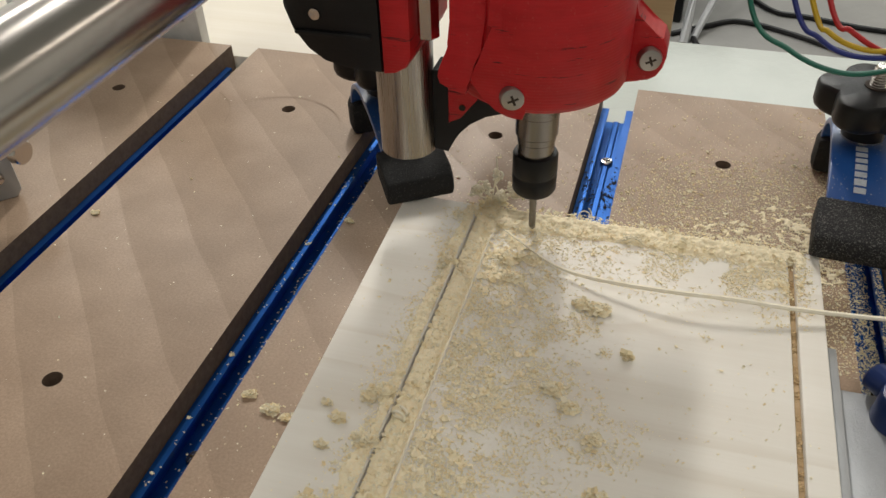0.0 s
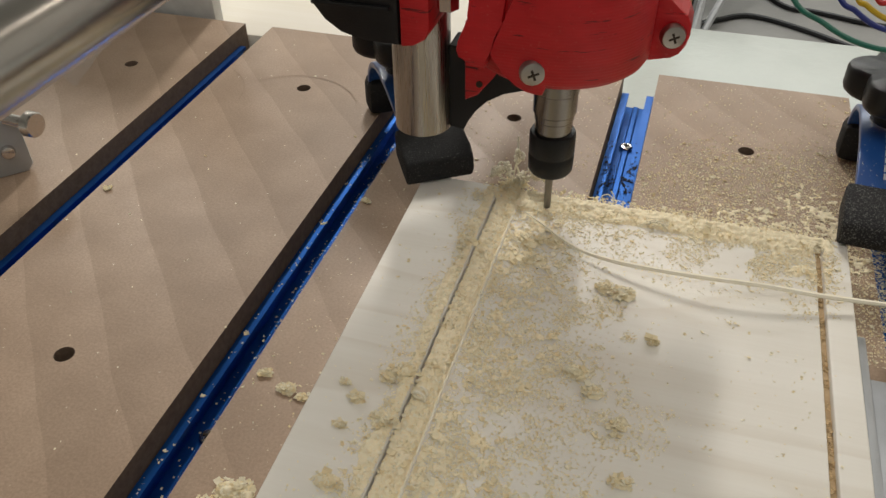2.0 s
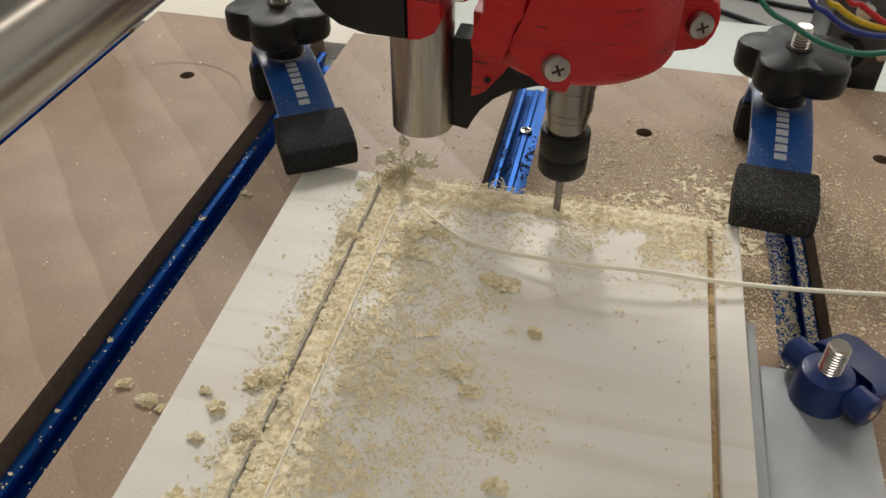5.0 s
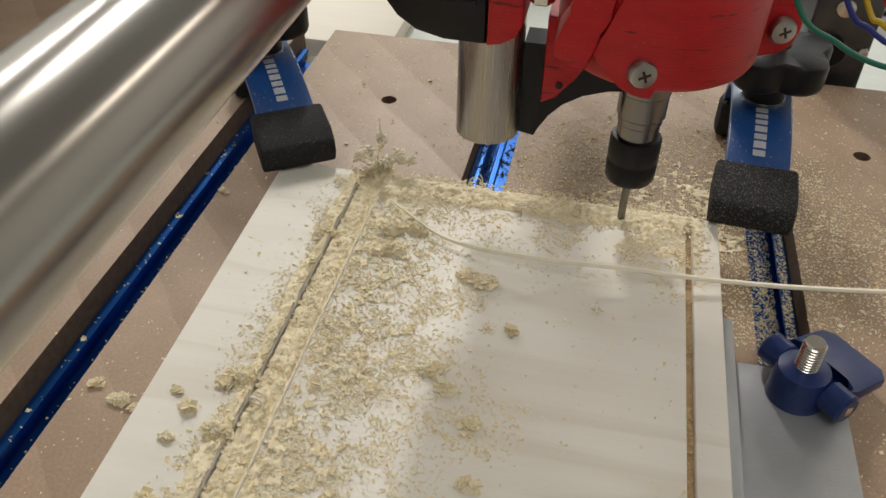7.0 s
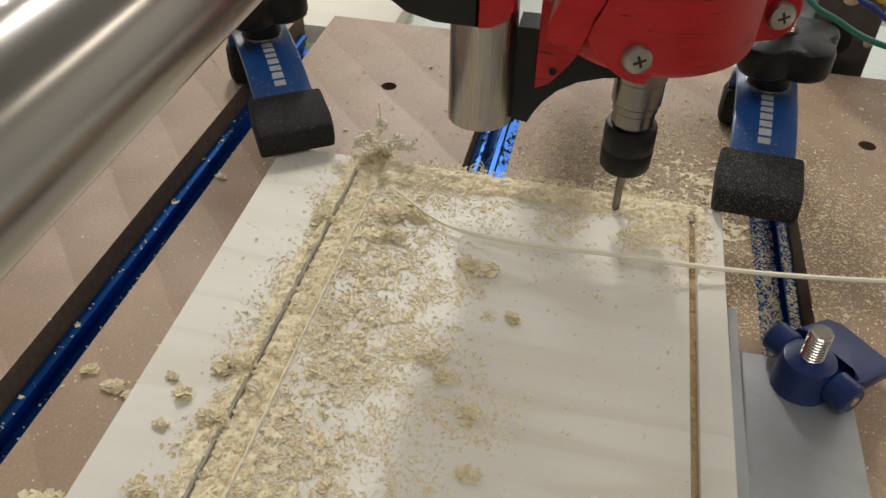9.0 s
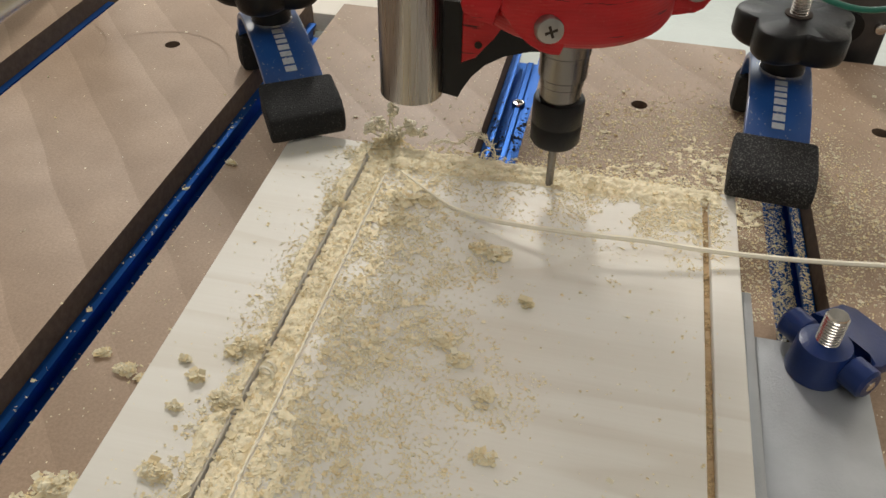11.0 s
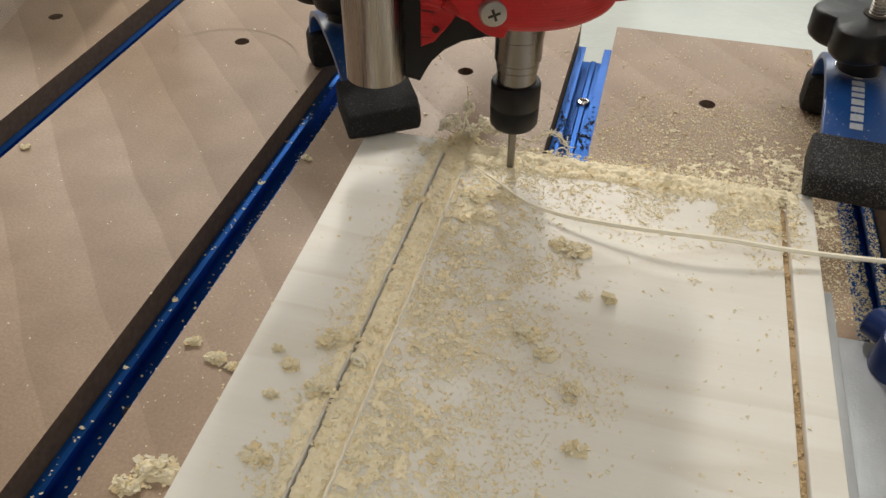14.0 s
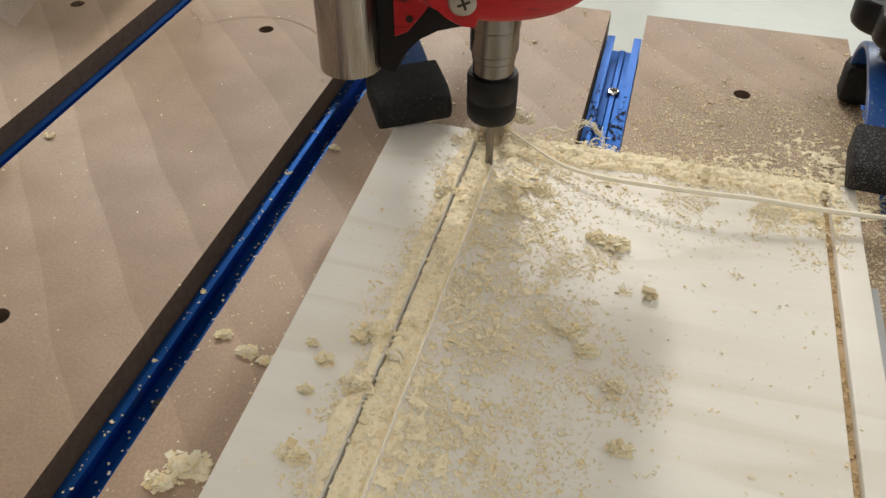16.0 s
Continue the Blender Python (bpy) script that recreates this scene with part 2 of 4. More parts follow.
def cord(bm, line, radius, steps=8):
    rings = []
    for k, p in enumerate(line):
        ahead = (line[min(k + 1, len(line) - 1)] - line[max(k - 1, 0)]).normalized()
        side = ahead.cross(Vector((0, 0, 1)) if abs(ahead.z) < 0.9 else Vector((1, 0, 0))).normalized()
        up = side.cross(ahead)
        r = radius(k / (len(line) - 1)) if callable(radius) else radius
        rings.append([bm.verts.new(p + r * (math.cos(a) * side + math.sin(a) * up)) for a in (2 * math.pi * j / steps for j in range(steps))])
    for a, b in zip(rings, rings[1:]):
        for j in range(steps):
            bm.faces.new((a[j], a[(j + 1) % steps], b[(j + 1) % steps], b[j]))
    bm.faces.new(rings[0][::-1])
    bm.faces.new(rings[-1])
    return bm


def bm_():
    return bmesh.new()


# ---- room ----
thing("floor", box(bm_(), -2.6, 3.0, -2.2, 6.4, -0.95, -0.85), FLOOR, "grey smooth concrete workshop floor", "floor", kind="structure")
# Unseen ceiling and walls, added to close the room and bounce light.
thing("ceiling", box(bm_(), -2.7, 3.1, -2.3, 6.5, CEIL, CEIL + 0.1), WALL, "unseen plain white workshop ceiling, added to bounce light", "ceiling", kind="structure")
for name, e in (("wall_north", (-2.7, 3.1, 6.4, 6.5)), ("wall_south", (-2.7, 3.1, -2.3, -2.2)), ("wall_west", (-2.7, -2.6, -2.2, 6.4)), ("wall_east", (3.0, 3.1, -2.2, 6.4))):
    thing(name, box(bm_(), *e, -0.95, CEIL), WALL, "unseen plain off-white workshop wall, added to bounce light", "wall", kind="structure")

# ---- bench and spoil board ----
BED = -0.022
bench = thing("workbench", box(bm_(), -0.75, 0.70, -0.45, 0.634, BED - 0.03, BED, 0.002), TABLE, "pale mint white laminate workbench top with mottled gloss", "workbench")
for k, (x, y) in enumerate(((-0.70, -0.40), (0.62, -0.40), (-0.70, 0.56), (0.62, 0.56))):
    part("leg", box(bm_(), x, x + 0.05, y, y + 0.05, -0.85, BED - 0.03), WALL, bench)

GAP, FAR = 0.0205, 0.509
TRACKS = (-0.1612, -0.0293, 0.0975, 0.2255)
EDGES = [-0.29] + [x for t in TRACKS for x in (t - GAP / 2, t + GAP / 2)] + [0.36]
HOLES = {0: ((-0.213, 0.435),), 1: ((-0.094, 0.435), (-0.094, 0.208)), 2: ((0.035, 0.435),), 3: ((0.160, 0.4345),), 4: ((0.275, 0.437),)}


def strip(x0, x1, holes):
    """A strip of board with round dog holes through it."""
    bm = bm_()
    r, n = 0.0041, 24
    y0, top = -0.30, 0.0
    cuts = sorted(holes, key=lambda h: h[1])
    ys, last = [], y0
    def quad(a, b, c, d):
        bm.faces.new([bm.verts.new(v) for v in (a, b, c, d)])
    for hx, hy in cuts:
        s = 0.012
        quad((x0, last, top), (x1, last, top), (x1, hy - s, top), (x0, hy - s, top))
        quad((x0, hy - s, top), (hx - s, hy - s, top), (hx - s, hy + s, top), (x0, hy + s, top))
        quad((hx + s, hy - s, top), (x1, hy - s, top), (x1, hy + s, top), (hx + s, hy + s, top))
        ring, rim, low = [], [], []
        for k in range(n):
            a = 2 * math.pi * k / n
            c, d = math.cos(a), math.sin(a)
            q = s / max(abs(c), abs(d))
            rim.append(bm.verts.new((hx + q * c, hy + q * d, top)))
            ring.append(bm.verts.new((hx + r * c, hy + r * d, top)))
            low.append(bm.verts.new((hx + r * c, hy + r * d, BED + 0.001)))
        for k in range(n):
            j = (k + 1) % n
            bm.faces.new((rim[k], rim[j], ring[j], ring[k]))
            bm.faces.new((ring[k], ring[j], low[j], low[k])).material_index = 1
        bm.faces.new(low).material_index = 2
        last = hy + s
    quad((x0, last, top), (x1, last, top), (x1, FAR, top), (x0, FAR, top))
    for a, b in (((x0, y0), (x0, FAR)), ((x0, FAR), (x1, FAR)), ((x1, FAR), (x1, y0)), ((x1, y0), (x0, y0))):
        bm.faces.new([bm.verts.new(v) for v in ((*a, BED), (*b, BED), (*b, top), (*a, top))]).material_index = 1
    bmesh.ops.remove_doubles(bm, verts=bm.verts, dist=0.00005)
    return bm


for k in range(5):
    thing("spoil_board", strip(EDGES[2 * k], EDGES[2 * k + 1], HOLES[k]), [MDF, MDF_EDGE, HOLE_SHADE],
          "brown sealed fibreboard strip with round dog hole, dusty", "spoil board", "spoil board strips", smooth=30)


def t_track(x, far):
    """An aluminium channel with two inward lips and a ribbed floor."""
    w, h, wall, lip = 0.0095, 0.0115, 0.0016, 0.0042
    z = BED
    out = [(-w, z), (w, z), (w, z + h), (w - lip, z + h), (w - lip, z + h - 0.002), (w - wall, z + h - 0.002), (w - wall, z + 0.0022),
           (0.002, z + 0.0022), (0.0012, z + 0.0030), (-0.0012, z + 0.0030), (-0.002, z + 0.0022),
           (-w + wall, z + 0.0022), (-w + wall, z + h - 0.002), (-w + lip, z + h - 0.002), (-w + lip, z + h), (-w, z + h)]
    m = Matrix.Translation((x, far, 0)) @ Matrix.Rotation(radians(90), 4, "X")
    return prism(bm_(), out, 0.0, far + 0.30, m)


def phillips(bm, r, h, m):
    """A pan-head screw; dark bars laid over it give the cross recess its shade."""
    lathe(bm, [(r, 0), (r, h * 0.45), (r * 0.86, h * 0.85), (r * 0.55, h), (0.0005, h * 1.02)], 24, m)
    return bm


for x, far in zip(TRACKS, (0.496, 0.50, 0.500, 0.50)):
    t = thing("t_track", t_track(x, far), BLUE, "blue anodised aluminium channel set in the spoil board, dusted with chips", "t-track", "blue channels", smooth=30)
    for y in ((0.452, 0.30, 0.15) if x != TRACKS[1] else (0.395, 0.2)):
        s = part("screw", phillips(bm_(), 0.0036, 0.0016, Matrix.Translation((x, y, BED + 0.0028))), ZINC, t, "small zinc cross-head screw")
        c = bm_()
        box(c, x - 0.0020, x + 0.0020, y - 0.0004, y + 0.0004, BED + 0.0040, BED + 0.0048)
        box(c, x - 0.0004, x + 0.0004, y - 0.0020, y + 0.0020, BED + 0.0040, BED + 0.00478)
        part("recess", c, HOLE_SHADE, s)

# ---- the work piece ----
TOP = 0.017


def work_piece(outline, top):
    bm = bm_()
    prism(bm, outline, 0.0002, top, None, 0.0005)
    return bm


board = root("wooden_board", pose(0, 0, 0), "pale planed softwood board being routed, strewn with chips", "wooden board")
part("side_margin", work_piece([(0.0202, 0.02), (0.0490, 0.02), (0.0490, 0.3445), (0.0125, 0.3445)], TOP), PINE, board)
part("narrow_margin", work_piece([(0.1888, 0.02), (0.1992, 0.02), (0.1992, 0.3435), (0.1888, 0.3435)], TOP), PINE, board)
part("panel", work_piece([(0.0592, 0.02), (0.1864, 0.02), (0.1864, 0.3376), (0.0592, 0.3376)], TOP - 0.0006), PINE, board)
part("far_rim", work_piece([(0.0491, 0.3378), (0.1887, 0.3378), (0.1887, 0.3428), (0.0491, 0.3428)], TOP - 0.0012), PINE, board)
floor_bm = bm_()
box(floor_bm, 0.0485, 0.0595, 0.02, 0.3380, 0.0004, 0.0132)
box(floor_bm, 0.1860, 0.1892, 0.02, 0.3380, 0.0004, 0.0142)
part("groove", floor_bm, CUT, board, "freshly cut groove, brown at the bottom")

# ---- sheet of plywood, card box, film ----
thing("plywood_sheet", box(bm_(), -0.42, 0.013, 0.513, 0.80, BED, -0.010, 0.0008), PLY, "pale plywood sheet lying behind the spoil board", "plywood")


# ---- clamps ----
def arch(width, thick, line):
    """A bent strip along a line in the y-z plane."""
    bm = bm_()
    rows = []
    for k, (y, z) in enumerate(line):
        a, b = line[max(k - 1, 0)], line[min(k + 1, len(line) - 1)]
        d = Vector((b[0] - a[0], b[1] - a[1])).normalized()
        ny, nz = -d.y * thick, d.x * thick
        rows.append([bm.verts.new(v) for v in ((-width / 2, y, z), (width / 2, y, z), (width / 2, y - ny, z - nz), (-width / 2, y - ny, z - nz))])
    for a, b in zip(rows, rows[1:]):
        for j in range(4):
            bm.faces.new((a[j], a[(j + 1) % 4], b[(j + 1) % 4], b[j]))
    bm.faces.new(rows[0][::-1])
    bm.faces.new(rows[-1])
    bmesh.ops.recalc_face_normals(bm, faces=bm.faces)
    edges = [e for e in bm.edges if len(e.link_faces) == 2 and e.calc_face_angle(0) > 1.2]
    bmesh.ops.bevel(bm, geom=edges, offset=0.0009, segments=2, affect="EDGES", profile=0.5)
    return bm


def star_knob(r0, r1, lobes, z0, z1):
    n = 84
    bm = bm_()
    outline = []
    for k in range(n):
        a = 2 * math.pi * k / n
        w = 0.5 + 0.5 * math.cos(lobes * a)
        r = r0 + (r1 - r0) * w ** 0.55
        outline.append((r * math.cos(a), r * math.sin(a)))
    rings = []
    h = z1 - z0
    for s, z in ((0.90, z0), (0.97, z0 + h * 0.10), (1.0, z0 + h * 0.25), (1.0, z0 + h * 0.84), (0.975, z0 + h * 0.95), (0.93, z1), (0.34, z1 + 0.0003)):
        rings.append([bm.verts.new((x * s, y * s, z)) for x, y in outline])
    for a, b in zip(rings, rings[1:]):
        for k in range(n):
            bm.faces.new((a[k], a[(k + 1) % n], b[(k + 1) % n], b[k]))
    bm.faces.new(rings[0][::-1])
    bm.faces.new(rings[-1])
    return bm


def threaded(bm, r, z0, z1, pitch=0.00125, steps=20, m=None):
    prof = [(r * 0.86, z0)]
    z = z0
    while z < z1 - pitch:
        prof += [(r * 0.86, z + pitch * 0.12), (r, z + pitch * 0.42), (r, z + pitch * 0.58), (r * 0.86, z + pitch * 0.88)]
        z += pitch
    prof += [(r * 0.8, z1)]
    return lathe(bm, prof, steps, m)


def print_mark(name, widths, high, line, middle, material, parent):
    """A row of plain printed blocks laid across the bent strip, one after another along it."""
    ys, zs = [p[0] for p in line], [p[1] for p in line]
    gap = 0.0013
    at = middle - (sum(widths) + gap * (len(widths) - 1)) / 2
    for wide in widths:
        bm = box(bm_(), -high / 2, high / 2, at, at + wide, 0.0, 0.00016)
        for v in bm.verts:
            v.co.z += float(np.interp(v.co.y, ys, zs)) + 0.0001
        part(name, bm, material, parent, "white printed block")
        at += wide + gap


def hold_down(m, label, dusty):
    """The pad end lies at the origin, the strip runs to +y."""
    c = root("hold_down_clamp", m, label, "clamp", "hold-down clamps")
    w = 0.0258
    line = [(0.004, 0.0115), (0.012, 0.0138), (0.025, 0.0182), (0.040, 0.0222), (0.055, 0.0245), (0.070, 0.0248), (0.082, 0.0228), (0.092, 0.018), (0.099, 0.011), (0.102, 0.003), (0.103, -0.006)]
    line = [(v.y, v.z) for v in smooth_line([(0, y, z) for y, z in line], 4)]
    part("strip", arch(w, 0.0032, line), BLUE_PAINT, c, "blue painted metal strip")
    pad = bm_()
    prof = [(-0.0015, 0.0003), (0.0195, 0.0050), (0.0208, 0.0182), (0.0040, 0.0138), (-0.0020, 0.0116), (-0.0035, 0.0056)]
    prism(pad, prof, -w / 2 - 0.0034, w / 2 + 0.0034, Matrix(((0, 0, 1, 0), (1, 0, 0, 0), (0, 1, 0, 0), (0, 0, 0, 1))))
    bmesh.ops.bevel(pad, geom=list(pad.edges), offset=0.0017, segments=3, affect="EDGES", profile=0.5)
    part("pad", pad, DUSTY_FOAM if dusty else FOAM, c, "black rubber pad, dusty" if dusty else "black rubber pad")
    foot = bm_()
    box(foot, -w / 2 - 0.0012, w / 2 + 0.0012, 0.0945, 0.1095, -TOP + 0.0003, 0.004, 0.004)
    part("foot", foot, FOAM, c, "black rubber heel cap")
    part("washer", lathe(bm_(), [(0.0095, 0.0), (0.0095, 0.0012), (0.0045, 0.0013)], 32, Matrix.Translation((0, 0.0655, 0.0248))), ZINC, c, "thin zinc washer")
    part("collar", lathe(bm_(), [(0.0092, 0.0260), (0.0092, 0.0375), (0.0080, 0.0390)], 32, Matrix.Translation((0, 0.0655, 0))), KNOB, c)
    k = part("knob", star_knob(0.0188, 0.0250, 5, 0.0365, 0.0500), KNOB, c, "black star-shaped plastic knob")
    k.matrix_basis = Matrix.Translation((0, 0.0655, 0)) @ Matrix.Rotation(radians(28), 4, "Z")
    # Flat dark disc in place of the shade in the knob's middle.
    part("socket", lathe(bm_(), [(0.0056, 0.0496), (0.0056, 0.0508)], 24, Matrix.Translation((0, 0.0655, 0))), HOLE_SHADE, c)
    part("bolt", threaded(bm_(), 0.0038, 0.0240, 0.0600, m=Matrix.Translation((0, 0.0655, 0))), ZINC, c, "bright zinc threaded bolt end")
    print_mark("print_mark", (0.0031, 0.0036, 0.0030, 0.0034, 0.0026, 0.0027, 0.0032), 0.0050, line, 0.0405, WHITE, c)
    return c


hold_down(pose(0.0205, 0.3415, TOP, 0, 0, 33), "blue hold-down clamp with black rubber pad gripping the board", False)
hold_down(pose(0.2105, 0.3415, TOP, 0, 0, -4), "blue hold-down clamp with dusty black pad and star knob", True)

# ---- side stop with its navy lever knob ----
stop = root("side_stop", pose(0, 0, 0), "dull aluminium stop plate with a navy cam lever beside the board", "stop plate")
b = bm_()
box(b, 0.2045, 0.2425, 0.02, 0.2800, 0.0003, 0.0030, 0.0004)
part("plate", b, ALU, stop)
b = bm_()
box(b, 0.1996, 0.2042, 0.02, 0.2935, 0.0003, 0.0110, 0.0005)
part("fence", b, ALU, stop, "raised aluminium fence strip")
KN = (0.2255, 0.2690)
hub = part("hub", lathe(bm_(), [(0.0098, 0.0030), (0.0100, 0.0040), (0.0096, 0.0060), (0.0092, 0.0145), (0.0086, 0.0162), (0.0045, 0.0176)], 40, Matrix.Translation((*KN, 0))), NAVY, stop, "round navy plastic hub")
turn = Matrix.Translation((*KN, 0)) @ Matrix.Rotation(radians(-48), 4, "Z")
lever = prism(bm_(), [(-0.0135, 0.009), (-0.010, 0.0125), (0.010, 0.0125), (0.0135, 0.006), (0.0150, 0.010), (0.0140, 0.0260), (0.0105, 0.0295), (-0.0095, 0.0295), (-0.0135, 0.0260)], -0.0028, 0.0028, None, 0.0012)
for v in lever.verts:
    v.co = turn @ (v.co + Vector((0, 0, 0.0110 - 0.20 * (v.co.y - 0.01))))
part("lever", lever, NAVY, stop, "flat navy plastic cam lever")
for side in (-1, 1):
    boss = lathe(bm_(), [(0.0045, 0.0), (0.0056, 0.0008), (0.0056, 0.0080), (0.0045, 0.0090)], 28, turn @ Matrix.Translation((side * 0.0085, 0.0030, 0.0105)) @ Matrix.Rotation(radians(90 * side), 4, "Y"))
    k = part("boss", boss, NAVY, stop)
    part("pin", lathe(bm_(), [(0.0020, 0.0), (0.0020, 0.0092), (0.0012, 0.0096)], 16, turn @ Matrix.Translation((side * 0.0085, 0.0030, 0.0105)) @ Matrix.Rotation(radians(90 * side), 4, "Y")), ZINC, k, "small brass-coloured pin")
part("bolt", threaded(bm_(), 0.0039, 0.0170, 0.0290, m=Matrix.Translation((*KN, 0))), ZINC, stop, "bright zinc threaded bolt end")

# ---- moving machine: rail and carriage ----
RAIL_DX, RAIL_Z, RAIL_R = -0.0778, 0.170, 0.0115
rail = root("steel_rail", pose(0, 0, RAIL_Z), "bare brushed stainless steel gantry tube", "rail")
part("tube", lathe(bm_(), [(RAIL_R - 0.0016, 0), (RAIL_R, 0), (RAIL_R, 0.90), (RAIL_R - 0.0016, 0.90)], 72, Matrix.Translation((0, 0.60, 0)) @ Matrix.Rotation(radians(90), 4, "X"), False), RAIL, rail)

head = root("router_carriage", pose(0.076, 0.333, 0.016), "red printed router carriage with spindle, steel tube and cutter", "router carriage")
part("bit", lathe(bm_(), [(0.0004, -0.004), (0.0015, -0.0035), (0.0016, 0.012), (0.0018, 0.023)], 20), BIT, head, "dark carbide cutter")
part("collet_nut", lathe(bm_(), [(0.0060, 0.0215), (0.0086, 0.0218), (0.0095, 0.0232), (0.0097, 0.0300), (0.0094, 0.0305), (0.0094, 0.0312), (0.0097, 0.0317), (0.0097, 0.0400), (0.0092, 0.0412), (0.0080, 0.0416)], 48), BLACK, head, "black collet nut")
part("shaft", lathe(bm_(), [(0.0078, 0.0400), (0.0078, 0.0470), (0.0082, 0.0475), (0.0082, 0.0500), (0.0090, 0.0508), (0.0090, 0.0600), (0.0094, 0.0605), (0.0094, 0.0800)], 48), STEEL, head, "turned steel spindle nose")


def ring_body():
    bm = bm_()
    lathe(bm, [(0.0200, 0.0765), (0.0310, 0.0765), (0.0330, 0.0780), (0.0340, 0.0800), (0.0345, 0.1100), (0.0350, 0.2098), (0.02, 0.2098)], 72)
    return bm


part("mount_ring", ring_body(), RED, head, "red printed spindle clamp with layer cracks")


def front_plate(outline, y0, y1, bevel=0.0008, steps=2):
    """An outline in the x-z plane drawn out along y."""
    m = Matrix(((1, 0, 0, 0), (0, 0, 1, 0), (0, 1, 0, 0), (0, 0, 0, 1)))
    bm = bm_()
    pts = [(v.x, v.y) for v in smooth_line([(x, z, 0) for x, z in outline], steps)][:-1] if steps > 1 else outline[:-1]
    prism(bm, pts, y0, y1, m, bevel)
    return bm


part("inner_jaw", front_plate([(-0.0125, 0.210), (-0.0125, 0.120), (-0.0125, 0.110), (-0.0165, 0.097), (-0.0195, 0.090), (-0.0185, 0.0855), (-0.0100, 0.0775), (-0.0030, 0.0745), (0.0020, 0.0800), (0.0000, 0.120), (0.000, 0.210), (-0.0125, 0.210)], -0.0335, -0.008), RED, head)
part("outer_jaw", front_plate([(-0.0275, 0.210), (-0.0275, 0.110), (-0.0285, 0.100), (-0.0320, 0.091), (-0.0320, 0.0850), (-0.0220, 0.0815), (-0.0205, 0.0890), (-0.0165, 0.1000), (-0.0145, 0.112), (-0.0145, 0.210), (-0.0275, 0.210)], -0.0320, -0.004), RED, head)
part("ear", front_plate([(0.030, 0.130), (0.0345, 0.102), (0.0455, 0.0940), (0.0475, 0.0860), (0.0445, 0.0780), (0.0380, 0.0755), (0.0290, 0.0790), (0.030, 0.130)], 0.006, 0.020), RED, head)
for x, y, z in ((-0.0041, -0.0325, 0.0835), (0.0410, 0.0058, 0.0858)):
    m = Matrix.Translation((x, y, z)) @ Matrix.Rotation(radians(18), 4, "Z") @ Matrix.Rotation(radians(90), 4, "X") @ Matrix.Rotation(radians(20), 4, "Z")
    s = part("screw", phillips(bm_(), 0.0049, 0.0034, m), SCREW, head, "steel pan-head cross screw")
    c = bm_()
    box(c, -0.0021, 0.0021, -0.00045, 0.00045, 0.0022, 0.00352, m=m)
    box(c, -0.00045, 0.00045, -0.0021, 0.0021, 0.0022, 0.00350, m=m)
    part("recess", c, HOLE_SHADE, s)
part("lower_block", front_plate([(-0.0372, 0.0518), (-0.0320, 0.0545), (-0.0255, 0.0630), (-0.0190, 0.0740), (-0.0190, 0.0860), (-0.0372, 0.0860), (-0.0372, 0.0518)], -0.004, 0.012, 0.0006, 1), RED, head)
# The hole is only a disc, its shade put into the colour.
part("block_hole", lathe(bm_(), [(0.0014, 0), (0.0014, 0.0004)], 16, Matrix.Translation((-0.0310, -0.0041, 0.0600)) @ Matrix.Rotation(radians(90), 4, "X")), HOLE_SHADE, head)
part("guard", front_plate([(-0.0452, 0.0355), (-0.0390, 0.0345), (-0.0372, 0.0385), (-0.0340, 0.0440), (-0.0290, 0.0495), (-0.0220, 0.0540), (-0.0130, 0.0570), (-0.0020, 0.0585), (0.0060, 0.0590), (0.0060, 0.0690), (-0.0300, 0.0650), (-0.0372, 0.0650), (-0.0372, 0.0730), (-0.0452, 0.0730), (-0.0452, 0.0355)], 0.001, 0.014, 0.0, 1), BLACK, head, "black curved guard below the clamp")
part("lift_tube", lathe(bm_(), [(0.0106, 0.0345), (0.0122, 0.0345), (0.0122, 0.215), (0.0106, 0.215)], 56, Matrix.Translation((-0.0575, 0.002, 0)), False), ZSTEEL, head, "steel lift tube")
b = front_plate([(-0.0900, 0.210), (-0.0935, 0.125), (-0.0932, 0.1080), (-0.0905, 0.0995), (-0.0850, 0.0920), (-0.0785, 0.0875), (-0.0690, 0.0852), (-0.0549, 0.0850), (-0.0549, 0.210), (-0.0900, 0.210)], -0.0300, 0.022, 0.0022, 1)
part("collar_black", b, BLACK, head, "black tool collar")
b = front_plate([(-0.0547, 0.210), (-0.0547, 0.0850), (-0.0500, 0.0858), (-0.0455, 0.0885), (-0.0432, 0.0930), (-0.0430, 0.210), (-0.0547, 0.210)], -0.0300, 0.020, 0.0012, 1)
part("collar_red", b, RED, head, "red printed collar face")
part("rib", box(bm_(), -0.0890, -0.0580, -0.0312, -0.0296, 0.0985, 0.1005, 0.0006), BLACK, head)
part("brass_insert", lathe(bm_(), [(0.0022, 0), (0.0022, 0.0012), (0.001, 0.0013)], 16, Matrix.Translation((-0.0800, -0.0298, 0.1070)) @ Matrix.Rotation(radians(90), 4, "X")), ZINC, head, "small brass insert")
# Body out of view, added on top to fill out the carriage's shadow.
part("unseen_body", lathe(bm_(), [(0.0300, 0.2100), (0.0310, 0.2105), (0.0310, 0.2300), (0.0280, 0.2320)], 48), BLACK, head, "unseen dark router body above the clamp, added for its shadow")
b = lathe(bm_(), [(0.0036, 0.0985), (0.0042, 0.0990), (0.0042, 0.135)], 6, Matrix.Translation((-0.0385, -0.0220, 0)))
part("hex_bolt", b, ZINC, head, "steel hexagon bolt")

